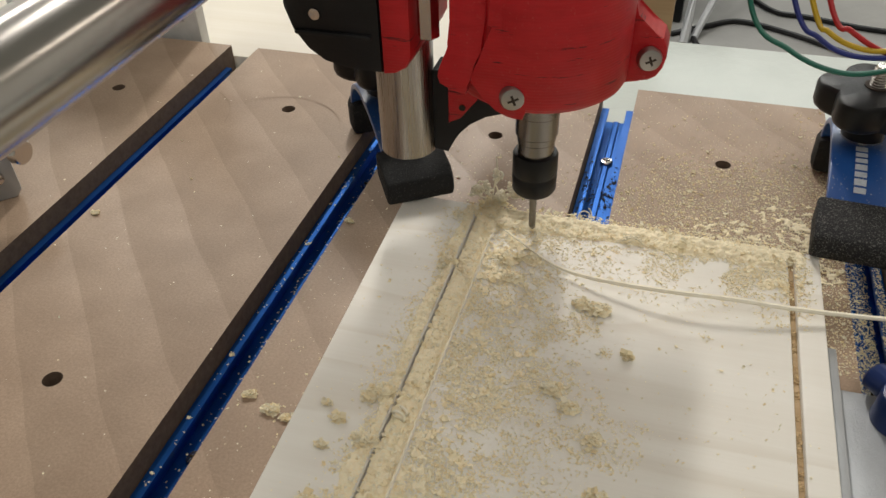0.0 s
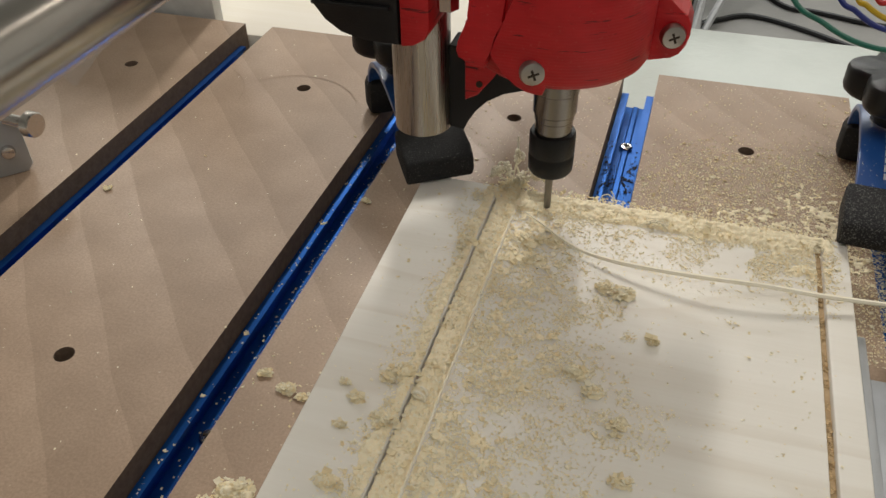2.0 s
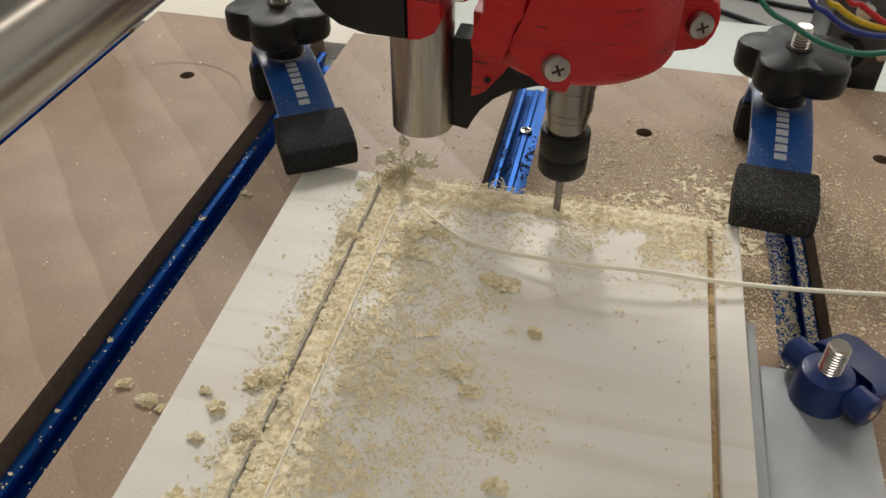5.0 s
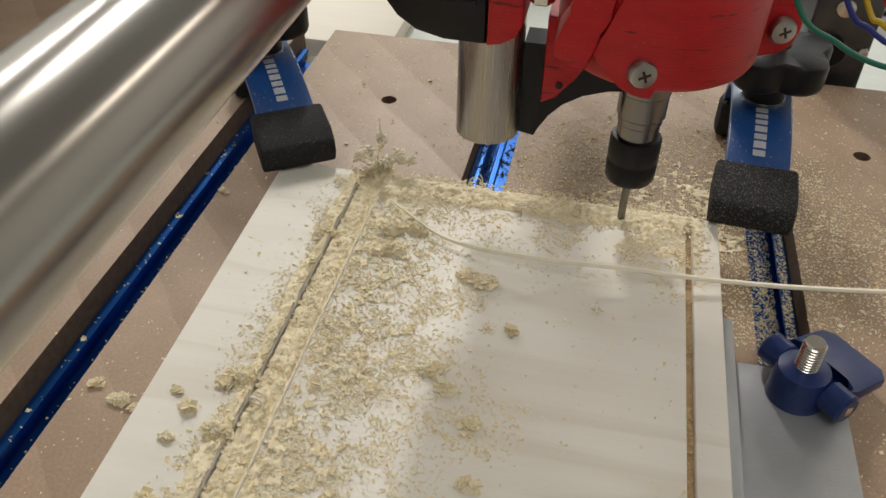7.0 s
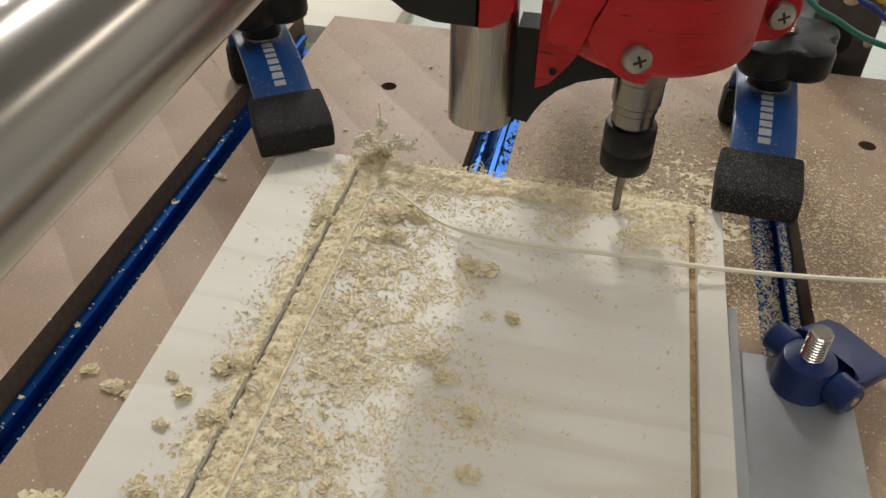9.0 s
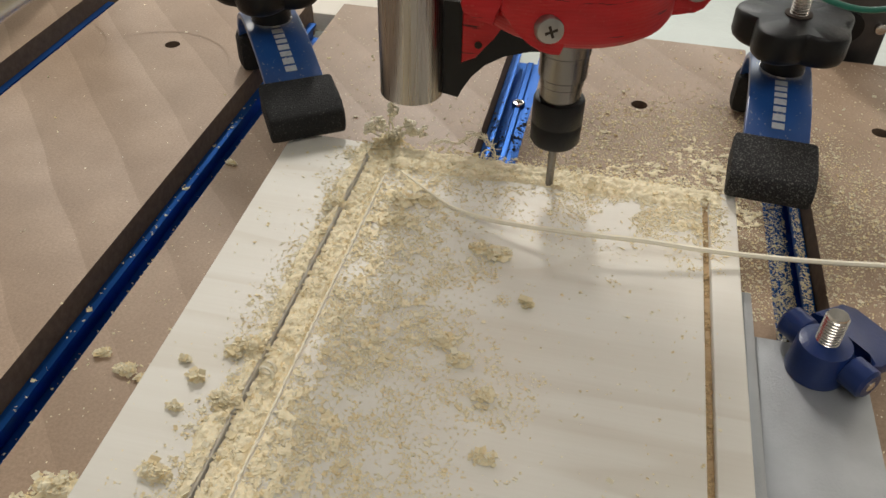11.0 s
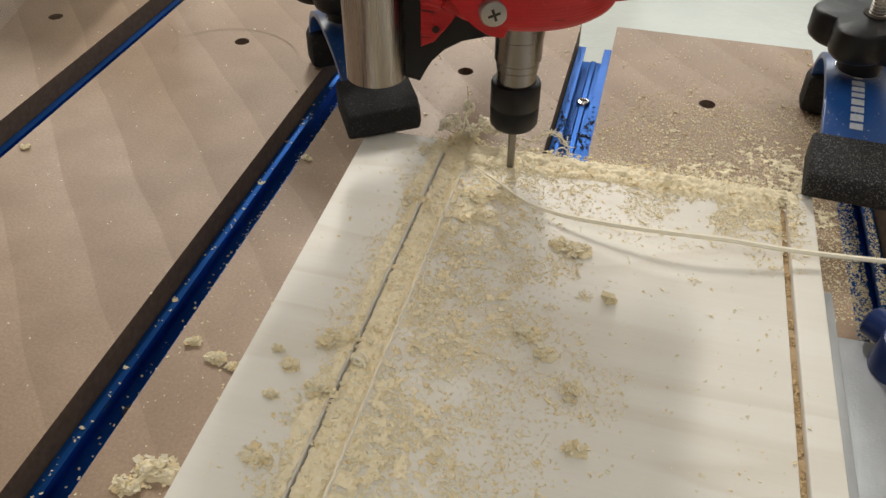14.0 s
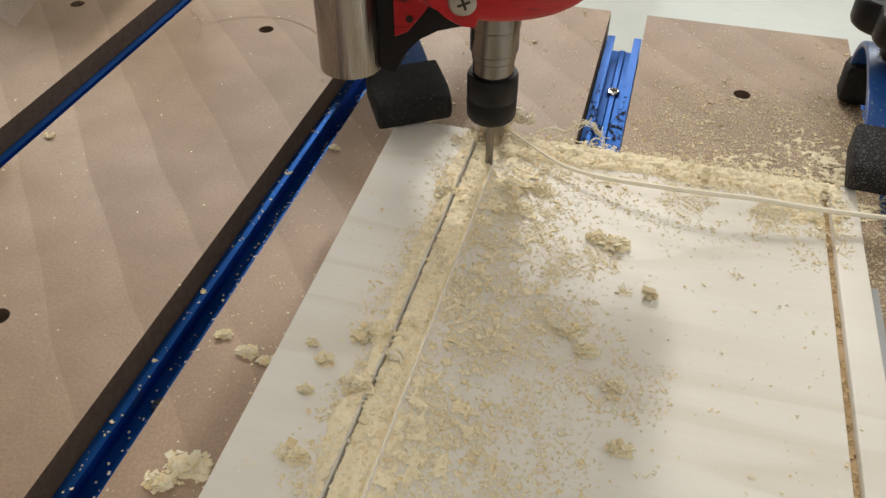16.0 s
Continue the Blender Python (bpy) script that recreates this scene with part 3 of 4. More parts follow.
# ---- behind the bench ----
thing("printed_card", box(bm_(), -0.36, -0.1990, 0.516, 0.526, -0.0098, 0.14, 0.0006), CARD, "white printed card standing behind the spoil board", "card")
box_print = bpy.data.objects["printed_card"]
for k, (x0, x1, z) in enumerate(((-0.2260, -0.2060, 0.0200), (-0.2250, -0.2080, 0.0155), (-0.2240, -0.2100, 0.0110))):
    part("print_bar", box(bm_(), x0, x1, 0.5150, 0.5158, z, z + 0.0026), INK, box_print, "grey bar of unreadable print")
thing("wooden_post", box(bm_(), 0.030, 0.119, 0.735, 0.760, -0.85, 0.10, 0.001), TAN, "tan wooden board standing behind the workbench", "board")
cab = thing("floor_case", box(bm_(), -0.25, 0.125, 2.62, 3.0, -0.85, -0.30, 0.01), BLACK, "black equipment case on the workshop floor", "case")
chair = root("metal_stand", pose(0, 0, 0), "grey metal stand with splayed legs on the floor", "stand")
part("leg", cord(bm_(), [Vector((0.142, 2.48, -0.85)), Vector((0.158, 2.66, -0.55)), Vector((0.165, 2.72, -0.2))], 0.016), ALU, chair)
part("leg", cord(bm_(), [Vector((0.165, 2.50, -0.85)), Vector((0.30, 2.85, -0.60)), Vector((0.36, 2.95, -0.3))], 0.012), ALU, chair)
for line in ([(0.10, 2.52, -0.842), (0.20, 2.60, -0.842), (0.30, 2.66, -0.842), (0.45, 2.60, -0.842), (0.62, 2.48, -0.842), (0.85, 2.30, -0.842)],
             [(0.28, 3.0, -0.842), (0.333, 2.87, -0.842), (0.41, 2.76, -0.842), (0.503, 2.74, -0.842), (0.75, 2.68, -0.842), (1.1, 2.75, -0.842)],
             [(0.16, 2.56, -0.842), (0.18, 2.46, -0.842), (0.24, 2.38, -0.842), (0.30, 2.2, -0.842)]):
    thing("floor_cable", cord(bm_(), smooth_line(line, 10), 0.0085), BLACK, "black power cable lying on the grey floor", "cable", "floor cables")

# end plate of the machine beyond the clamp
end = root("machine_end_plate", pose(0, 0, 0), "dark grey metal machine end bracket with screws", "bracket")
DGREY = m_plain("dark_metal", (0.11, 0.11, 0.115), 0.34, 0.8, 0.2, 60, 0.0002)
b = bm_()
box(b, 0.2500, 0.2860, 0.516, 0.560, BED, 0.110, 0.003)
part("body", b, DGREY, end)
for x, z, r in ((0.2660, 0.0420, 0.0055), (0.2815, 0.0180, 0.0032), (0.2550, 0.0700, 0.0042)):
    m = Matrix.Translation((x, 0.516, z)) @ Matrix.Rotation(radians(90), 4, "X")
    part("screw", phillips(bm_(), r, 0.003, m), ZINC, end, "zinc screw head")
part("boss", lathe(bm_(), [(0.0085, 0), (0.0085, 0.004), (0.006, 0.0045)], 28, Matrix.Translation((0.2640, 0.516, 0.0180)) @ Matrix.Rotation(radians(90), 4, "X")), KNOB, end)

# end bracket on the other side, with its adjusting bolt
side = root("adjusting_bracket", pose(-0.197, 0.314, 0, 0, 0, 46), "grey metal bracket with a zinc adjusting bolt on the spoil board", "bracket")
b = prism(bm_(), [(-0.050, 0.0003), (0.002, 0.0003), (0.0050, 0.004), (0.0050, 0.022), (0.000, 0.042), (-0.006, 0.050), (-0.050, 0.056)], -0.0020, 0.0020, Matrix.Rotation(radians(90), 4, "X"), 0.0006)
part("plate", b, ALU, side)
out = Matrix.Translation((0.000, -0.0020, 0.0320)) @ Matrix.Rotation(radians(90), 4, "X") @ Matrix.Rotation(radians(40), 4, "Y")
part("bolt", threaded(bm_(), 0.0029, 0.0, 0.0150, m=out), ZINC, side, "zinc threaded bolt")
part("bolt_head", lathe(bm_(), [(0.0060, 0.0150), (0.0064, 0.0155), (0.0064, 0.0195), (0.0056, 0.0202)], 32, out), ZINC, side, "bright round bolt head")
part("screw", phillips(bm_(), 0.0036, 0.003, Matrix.Translation((-0.004, -0.0020, 0.014)) @ Matrix.Rotation(radians(90), 4, "X")), ZINC, side)

# clear bag
def crumple():
    bm = bm_()
    nx, ny = 26, 26
    rows = []
    for j in range(ny + 1):
        row = []
        for i in range(nx + 1):
            u, v = i / nx, j / ny
            x = -0.335 + (0.111 - 0.040 * v + 0.020 * v * v) * u
            y = 0.396 + 0.112 * v + 0.040 * (1 - u) * (1 - v)
            z = 0.003 + 0.012 * (1 - u) + 0.010 * u * (1 - u) * 3 * noise.noise(Vector((u * 4, v * 4, 1.3))) + 0.004 * noise.noise(Vector((u * 11, v * 11, 5.1)))
            row.append(bm.verts.new((x, y, max(z, 0.0012))))
        rows.append(row)
    for a, b in zip(rows, rows[1:]):
        for i in range(nx):
            bm.faces.new((a[i], a[i + 1], b[i + 1], b[i]))
    return bm


thing("plastic_bag", crumple(), FILM, "crumpled clear plastic bag on the spoil board", "plastic bag", smooth=180)

# coloured leads to the spindle
wires = root("lead_bundle", pose(0, 0, 0), "green, blue, yellow and red insulated leads hanging in a loop", "cable bundle")
for label, colour, line in (
        ("green lead", (0.006, 0.13, 0.085), [(0.0850, 0.3450, 0.1950), (0.1180, 0.3250, 0.1820), (0.1310, 0.3020, 0.1400), (0.1440, 0.2960, 0.1305), (0.1575, 0.2925, 0.1265), (0.1700, 0.2925, 0.1275), (0.1900, 0.2950, 0.1350)]),
        ("blue lead", (0.010, 0.022, 0.19), [(0.0860, 0.3400, 0.2000), (0.1260, 0.3220, 0.1800), (0.1440, 0.3010, 0.1415), (0.1515, 0.2970, 0.1350), (0.1600, 0.2945, 0.1315), (0.1720, 0.2935, 0.1320), (0.1900, 0.2940, 0.1370)]),
        ("yellow lead", (0.55, 0.36, 0.008), [(0.0870, 0.3350, 0.2040), (0.1310, 0.3220, 0.1800), (0.1490, 0.3010, 0.1420), (0.1540, 0.2970, 0.1370), (0.1620, 0.2950, 0.1338), (0.1720, 0.2940, 0.1340), (0.1900, 0.2940, 0.1400)]),
        ("red lead", (0.45, 0.008, 0.012), [(0.0880, 0.3300, 0.2080), (0.1360, 0.3220, 0.1800), (0.1540, 0.3000, 0.1425), (0.1600, 0.2970, 0.1380), (0.1680, 0.2950, 0.1340), (0.1760, 0.2945, 0.1320), (0.1920, 0.2940, 0.1320)])):
    part("lead", cord(bm_(), smooth_line(line, 10), 0.00085, 10), m_plain(label.replace(" ", "_"), colour, 0.35, 0, 0.1, 40), wires, label)

# milled arcs in the spoil board
ARC = m_plain("milled_line", (0.35, 0.25, 0.175), 0.7)
for cx, cy, r, a0, a1 in ((-0.094, 0.408, 0.041, 18, 150), (-0.166, 0.408, 0.041, 5, 60)):
    b = bm_()
    n = 40
    rings = [[b.verts.new((cx + q * math.cos(a), cy + q * math.sin(a), 0.0004)) for q in (r, r + 0.0005)] for a in (radians(a0 + (a1 - a0) * k / n) for k in range(n + 1))]
    for p, q in zip(rings, rings[1:]):
        b.faces.new((p[0], p[1], q[1], q[0]))
    thing("milled_arc", b, ARC, "fine milled arc line in the spoil board", "tool mark", kind="structure")

# ---- shavings, chips and dust ----
rng = np.random.default_rng(7)


def lattice(x, y, cell, seed):
    """Smooth value noise in 0..1."""
    u, v = np.asarray(x) / cell, np.asarray(y) / cell
    i, j = np.floor(u).astype(int), np.floor(v).astype(int)
    f, g = u - i, v - j
    f, g = f * f * (3 - 2 * f), g * g * (3 - 2 * g)
    table = np.random.default_rng(seed).random((256, 256))
    at = lambda a, b: table[a % 256, b % 256]
    return (at(i, j) * (1 - f) + at(i + 1, j) * f) * (1 - g) + (at(i, j + 1) * (1 - f) + at(i + 1, j + 1) * f) * g


def bumpy(x, y, cell, seed):
    return 0.55 * lattice(x, y, cell, seed) + 0.28 * lattice(x, y, cell / 2.2, seed + 1) + 0.17 * lattice(x, y, cell / 5, seed + 2)


def fade(v, a, b):
    t = np.clip((v - a) / (b - a), 0, 1)
    return t * t * (3 - 2 * t)


def cover(x, y):
    """How thickly the board is heaped, 0 to 1."""
    along = bumpy(x * 0 + 0.3, y, 0.03, 11)
    left = fade(x, 0.0485 - 0.003 - 0.016 * along ** 1.5, 0.0485) * fade(-x, -0.0625, -0.0575) * (0.45 + 0.75 * bumpy(x, y, 0.007, 12))
    far = fade(y, 0.3325 - 0.012 * bumpy(x, y, 0.016, 51), 0.3365) * fade(x, 0.048, 0.056) * (0.85 + 0.5 * bumpy(x, y, 0.006, 52))
    thin = fade(-x, -0.124, -0.060) * (0.45 + 0.75 * bumpy(x, y, 0.020, 31))
    clump = 0.7 * bumpy(x, y, 0.0021, 33) + 0.3 * bumpy(x, y, 0.0080, 36)
    inner = fade(x, 0.0592, 0.0605) * fade(clump, 0.70 - 0.34 * thin, 0.84 - 0.34 * thin) * 0.66
    corner = fade(x, 0.150, 0.178) * fade(y, 0.300, 0.325) * fade(bumpy(x, y, 0.010, 61), 0.42, 0.66)
    tuft = fade(x, 0.060, 0.066) * fade(-x, -0.084, -0.070) * fade(y, 0.294, 0.312) * fade(bumpy(x, y, 0.008, 71), 0.45, 0.66)
    return np.maximum.reduce([left, far, inner, corner * 0.85, tuft * 0.8]) * fade(-x, -0.1985, -0.1865)


def sprinkle(x, y):
    """How thickly fine chips lie on the flat of the board, 0 to 1."""
    near = fade(x, 0.0590, 0.0610) * fade(-x, -0.125, -0.066) ** 1.2
    fine = near * (0.18 + 1.5 * fade(bumpy(x, y, 0.016, 31), 0.36, 0.70))
    patch = 0.55 * fade(bumpy(x, y, 0.012, 41), 0.58, 0.72) * fade(-x, -0.150, -0.105) * fade(x, 0.06, 0.07)
    margin = 0.85 * fade(x, 0.024, 0.0470) ** 3 * fade(-x, -0.0490, -0.0485) * fade(bumpy(x, y, 0.012, 43), 0.25, 0.62)
    top = fade(y, 0.285, 0.325) * fade(x, 0.060, 0.075) * (0.25 + 0.75 * fade(x, 0.11, 0.165)) * fade(bumpy(x, y, 0.012, 45), 0.36, 0.62)
    return np.clip(np.maximum.reduce([fine, patch, margin, top]) + 0.006, 0, 1) * fade(-x, -0.1985, -0.1865)


def surface(x, y):
    """The board's own height under a place."""
    z = np.where((x > 0.0125 + (0.3445 - y) * 0.0237) & (x < 0.1992) & (y < 0.344), TOP, 0.0)
    z = np.where((x > 0.0490) & (x < 0.0592) & (y < 0.338), 0.0140, z)
    z = np.where((x > 0.1864) & (x < 0.1888) & (y < 0.338), 0.0142, z)
    return np.where((x >= 0.0592) & (x <= 0.1864) & (y < 0.3376), TOP - 0.0006, z)


def mesh_from(name, verts, faces, material, smooth=False):
    me = bpy.data.meshes.new(name)
    me.from_pydata(verts.tolist() if hasattr(verts, "tolist") else verts, [], faces.tolist() if hasattr(faces, "tolist") else faces)
    me.materials.append(material)
    if smooth:
        me.polygons.foreach_set("use_smooth", [True] * len(me.polygons))
    me.update()
    return new(name, me)


def dust_bed():
    step = 0.0006
    xs, ys = np.arange(0.012, 0.1995, step), np.arange(0.10, 0.3475, step)
    gx, gy = np.meshgrid(xs, ys)
    c = cover(gx, gy)
    grit = bumpy(gx, gy, 0.0022, 81)
    thick = fade(c, 0.30, 0.80)
    loose = np.where((gx > 0.0604) & (gy < 0.330), 0.7, 1.0)
    h = loose * thick * (0.0014 * (0.15 + 1.5 * grit) + (rng.random(gx.shape) - 0.5) * 0.0006) - 0.0002
    base = surface(gx, gy)
    base = np.where((gx > 0.0490) & (gx < 0.0592), 0.0140 + 0.0022 * bumpy(gx, gy, 0.004, 95), base)
    base = np.where((gx > 0.1858) & (gx < 0.1890) & (gy < 0.336), 0.0100, base)
    base = np.where(gy > 0.3430, 0.0165 - 5 * (gy - 0.3430) * (0.3 + bumpy(gx, gy, 0.003, 97)), base)
    z = base + np.where((gx > 0.0580) & (gx < 0.0604) & (gy < 0.325), -0.0002, h)
    on = (c > 0.30) & (z > 0.002) & (gy < 0.3445 + 0.003 * bumpy(gx, gy * 0, 0.004, 98))
    on &= ~((gx > 0.0489) & (gx < 0.0493) & (gy < 0.335))
    keep = on[:-1, :-1] & on[1:, :-1] & on[:-1, 1:] & on[1:, 1:]
    n = gx.shape[1]
    j, i = np.nonzero(keep)
    a = j * n + i
    faces = np.stack([a, a + 1, a + n + 1, a + n], 1)
    used = np.unique(faces)
    remap = np.full(gx.size, -1)
    remap[used] = np.arange(len(used))
    jit = (rng.random((gx.size, 2)) - 0.5) * step * 0.7
    verts = np.stack([gx.ravel() + jit[:, 0], gy.ravel() + jit[:, 1], z.ravel()], 1)[used]
    return tagged(mesh_from("saw_dust", verts, remap[faces], DUST, True), "cream coloured saw dust heaped along the cut grooves", "saw dust", kind="stuff")


dust_bed()


def flakes(name, x, y, z, size, label, material=CHIP, lift=1.0):
    """Small curled chips, each a bent strip with thickness, in one mesh."""
    n = len(x)
    t = np.linspace(-1, 1, 3)
    curl = rng.uniform(0.2, 1.0, n) * lift
    wide = size * rng.uniform(0.35, 0.8, n)
    long = size * rng.uniform(0.5, 1.0, n)
    thick = size * 0.07
    base = np.zeros((n, 3, 2, 2, 3))
    for k in range(3):
        for s in range(2):
            for w in range(2):
                base[:, k, s, w, 0] = t[k] * long * np.cos(curl * t[k] * 0.8)
                base[:, k, s, w, 1] = (s - 0.5) * 2 * wide * (0.6 + 0.4 * rng.random(n))
                base[:, k, s, w, 2] = long * curl * 0.55 * t[k] ** 2 + (w - 0.5) * thick * 2
    yaw, tilt, roll = rng.uniform(0, 2 * np.pi, n), rng.normal(0, 0.16, n), rng.normal(0, 0.18, n)
    cy, sy, ct, st, cr, sr = np.cos(yaw), np.sin(yaw), np.cos(tilt), np.sin(tilt), np.cos(roll), np.sin(roll)
    v = base.reshape(n, 12, 3)
    a = np.stack([v[..., 0], v[..., 1] * cr[:, None] - v[..., 2] * sr[:, None], v[..., 1] * sr[:, None] + v[..., 2] * cr[:, None]], -1)
    a = np.stack([a[..., 0] * ct[:, None] + a[..., 2] * st[:, None], a[..., 1], -a[..., 0] * st[:, None] + a[..., 2] * ct[:, None]], -1)
    a = np.stack([a[..., 0] * cy[:, None] - a[..., 1] * sy[:, None], a[..., 0] * sy[:, None] + a[..., 1] * cy[:, None], a[..., 2]], -1)
    low = a[..., 2].min(1)
    a[..., 2] -= low[:, None] * 0.75
    a += np.stack([x, y, z], -1)[:, None]
    idx = np.arange(12).reshape(3, 2, 2)
    quads = []
    for k in range(2):
        p, q = idx[k], idx[k + 1]
        quads += [(p[0, 1], p[1, 1], q[1, 1], q[0, 1]), (p[0, 0], q[0, 0], q[1, 0], p[1, 0]), (p[0, 0], p[0, 1], q[0, 1], q[0, 0]), (p[1, 0], q[1, 0], q[1, 1], p[1, 1])]
    quads += [(idx[0][0, 0], idx[0][1, 0], idx[0][1, 1], idx[0][0, 1]), (idx[2][0, 0], idx[2][0, 1], idx[2][1, 1], idx[2][1, 0])]
    f = (np.array(quads)[None] + 12 * np.arange(n)[:, None, None]).reshape(-1, 4)
    return tagged(mesh_from(name, a.reshape(-1, 3), f, material), label, "wood chips", kind="stuff")


def strewn(count, x0, x1, y0, y1, weight):
    """Random places kept by a weight function."""
    x, y = rng.uniform(x0, x1, count), rng.uniform(y0, y1, count)
    keep = rng.random(count) < weight(x, y)
    return x[keep], y[keep]


x, y = strewn(46000, 0.018, 0.199, 0.11, 0.347, lambda x, y: cover(x, y) ** 1.4 * 0.8)
z = surface(x, y) + np.where(cover(x, y) > 0.35, (cover(x, y) - 0.3) * 0.0020, 0)
z = np.where((x > 0.0490) & (x < 0.0592) & (y < 0.338), 0.0150 + 0.0022 * bumpy(x, y, 0.004, 95), z)
z = np.where((y > 0.326) & (x > 0.05), 0.0165 + 0.0016 * bumpy(x, y, 0.005, 96), z)
keep = (z > 0.0119) & ~((x > 0.0487) & (x < 0.0496) & (y < 0.335) & (bumpy(x * 0, y, 0.008, 151) > 0.30)) & ~((x > 0.0582) & (x < 0.0604) & (y < 0.322))
x, y, z = x[keep], y[keep], z[keep]
flakes("board_chips", x, y, z, rng.lognormal(math.log(0.00062), 0.40, len(x)), "curled cream wood chips heaped on the routed board")
x, y = strewn(260000, 0.018, 0.199, 0.12, 0.340, lambda x, y: sprinkle(x, y) * 0.62)
z = surface(x, y)
keep = (z > 0.0155) & ~((x > 0.0480) & (x < 0.0605))
x, y, z = x[keep], y[keep], z[keep]
flakes("fine_chips", x, y, z, rng.lognormal(math.log(0.00040), 0.42, len(x)), "fine cream chips strewn thinly over the panel", lift=0.7)

x, y = strewn(2600, 0.1862, 0.1890, 0.12, 0.338, lambda x, y: 0.9 * fade(bumpy(x * 0, y, 0.006, 141), 0.30, 0.55))
CRUMB = m_plain("brown_crumb", (0.55, 0.40, 0.22), 0.85, 0, 0.3, 900)
flakes("groove_crumbs", x, y, np.full(len(x), 0.0142), rng.lognormal(math.log(0.0006), 0.4, len(x)), "brown wood crumbs lying in the narrow groove", CRUMB)


def on_bed(x, y):
    near = fade(-np.hypot((x - 0.182) / 1.2, y - 0.365), -0.110, -0.012) ** 1.3
    mid = near * 4.5 * fade(x, 0.095, 0.135) * (0.25 + bumpy(x, y, 0.012, 111)) * fade(-y, -0.5, -0.40)
    strips = 0.024 + 0.05 * fade(x, 0.0, 0.02) + 0.10 * fade(x, 0.195, 0.202) * fade(-x, -0.216, -0.212)
    left = np.where(x < -0.04, 0.10, 1.0)
    return np.clip((mid + strips * (0.3 + 1.2 * bumpy(x, y, 0.02, 121))) * left, 0, 1)


def off_board(x, y):
    return ~((x > 0.012) & (x < 0.2002) & (y < 0.345))


def bed_drift():
    """Fine dust blown into a low drift on the spoil board behind the cut."""
    step = 0.0006
    xs, ys = np.arange(0.1085, 0.2145, step), np.arange(0.3455, 0.45, step)
    gx, gy = np.meshgrid(xs, ys)
    d = fade(-np.hypot((gx - 0.188) / 1.15, gy - 0.362), -0.095, -0.006)
    c = 0.65 * bumpy(gx, gy, 0.0021, 113) + 0.35 * bumpy(gx, gy, 0.014, 114)
    h = fade(c, 0.76 - 0.30 * d, 0.94 - 0.30 * d)
    z = h * 0.0009 * (0.3 + bumpy(gx, gy, 0.0018, 115)) + h * (rng.random(gx.shape) - 0.5) * 0.0004 - 0.00015
    on = h > 0.04
    keep = on[:-1, :-1] & on[1:, :-1] & on[:-1, 1:] & on[1:, 1:]
    n = gx.shape[1]
    j, i = np.nonzero(keep)
    a = j * n + i
    faces = np.stack([a, a + 1, a + n + 1, a + n], 1)
    used = np.unique(faces)
    remap = np.full(gx.size, -1)
    remap[used] = np.arange(len(used))
    jit = (rng.random((gx.size, 2)) - 0.5) * step * 0.8
    verts = np.stack([gx.ravel() + jit[:, 0], gy.ravel() + jit[:, 1], z.ravel()], 1)[used]
    return tagged(mesh_from("saw_dust_drift", verts, remap[faces], DUST, True), "low drift of fine saw dust on the spoil board by the clamp", "saw dust", kind="stuff")


bed_drift()


in_track = lambda x: np.min(np.abs(np.asarray(x)[:, None] - np.array(TRACKS)), 1) < GAP / 2
x, y = strewn(280000, -0.20, 0.34, 0.11, 0.505, on_bed)
clear = np.min([np.hypot(x - hx, y - hy) for hs in HOLES.values() for hx, hy in hs], 0) > 0.0055
keep = clear & off_board(x, y) & ~in_track(x) & ~((x > 0.2) & (x < 0.2425) & (y < 0.29))
x, y = x[keep], y[keep]
flakes("bed_chips", x, y, np.zeros(len(x)), rng.lognormal(math.log(0.00034), 0.50, len(x)), "fine pale chips and dust scattered over the spoil board")
x, y = strewn(36000, 0.21, 0.242, 0.28, 0.505, lambda x, y: 0.55 * fade(-y, -0.46, -0.34) * (0.3 + bumpy(x, y, 0.012, 131)))
keep = np.abs(x - TRACKS[3]) < 0.0088
flakes("track_chips", x[keep], y[keep], np.where(np.abs(x[keep] - TRACKS[3]) < 0.0053, BED + 0.0030, BED + 0.0115), rng.lognormal(math.log(0.00040), 0.4, keep.sum()), "pale chips caught in the blue channel")
x, y = strewn(900, -0.04, -0.018, 0.12, 0.42, lambda x, y: 0.6 + 0 * x)
keep = np.abs(x - TRACKS[1]) < 0.0085
flakes("track_chips", x[keep], y[keep], np.where(np.abs(x[keep] - TRACKS[1]) < 0.0053, BED + 0.0030, BED + 0.0115), rng.lognormal(math.log(0.0005), 0.4, keep.sum()), "pale chips caught in the blue channel")
x, y = strewn(700, 0.088, 0.107, 0.345, 0.46, lambda x, y: 0.8 * fade(-y, -0.46, -0.40))
SPECK = m_plain("dark_speck", (0.03, 0.028, 0.025), 0.8)
keep = np.abs(x - TRACKS[2]) < 0.0085
flakes("track_specks", x[keep], y[keep], np.where(np.abs(x[keep] - TRACKS[2]) < 0.0053, BED + 0.0024, BED + 0.0115), rng.lognormal(math.log(0.0007), 0.4, keep.sum()), "dark specks of grit in the blue channel", SPECK)

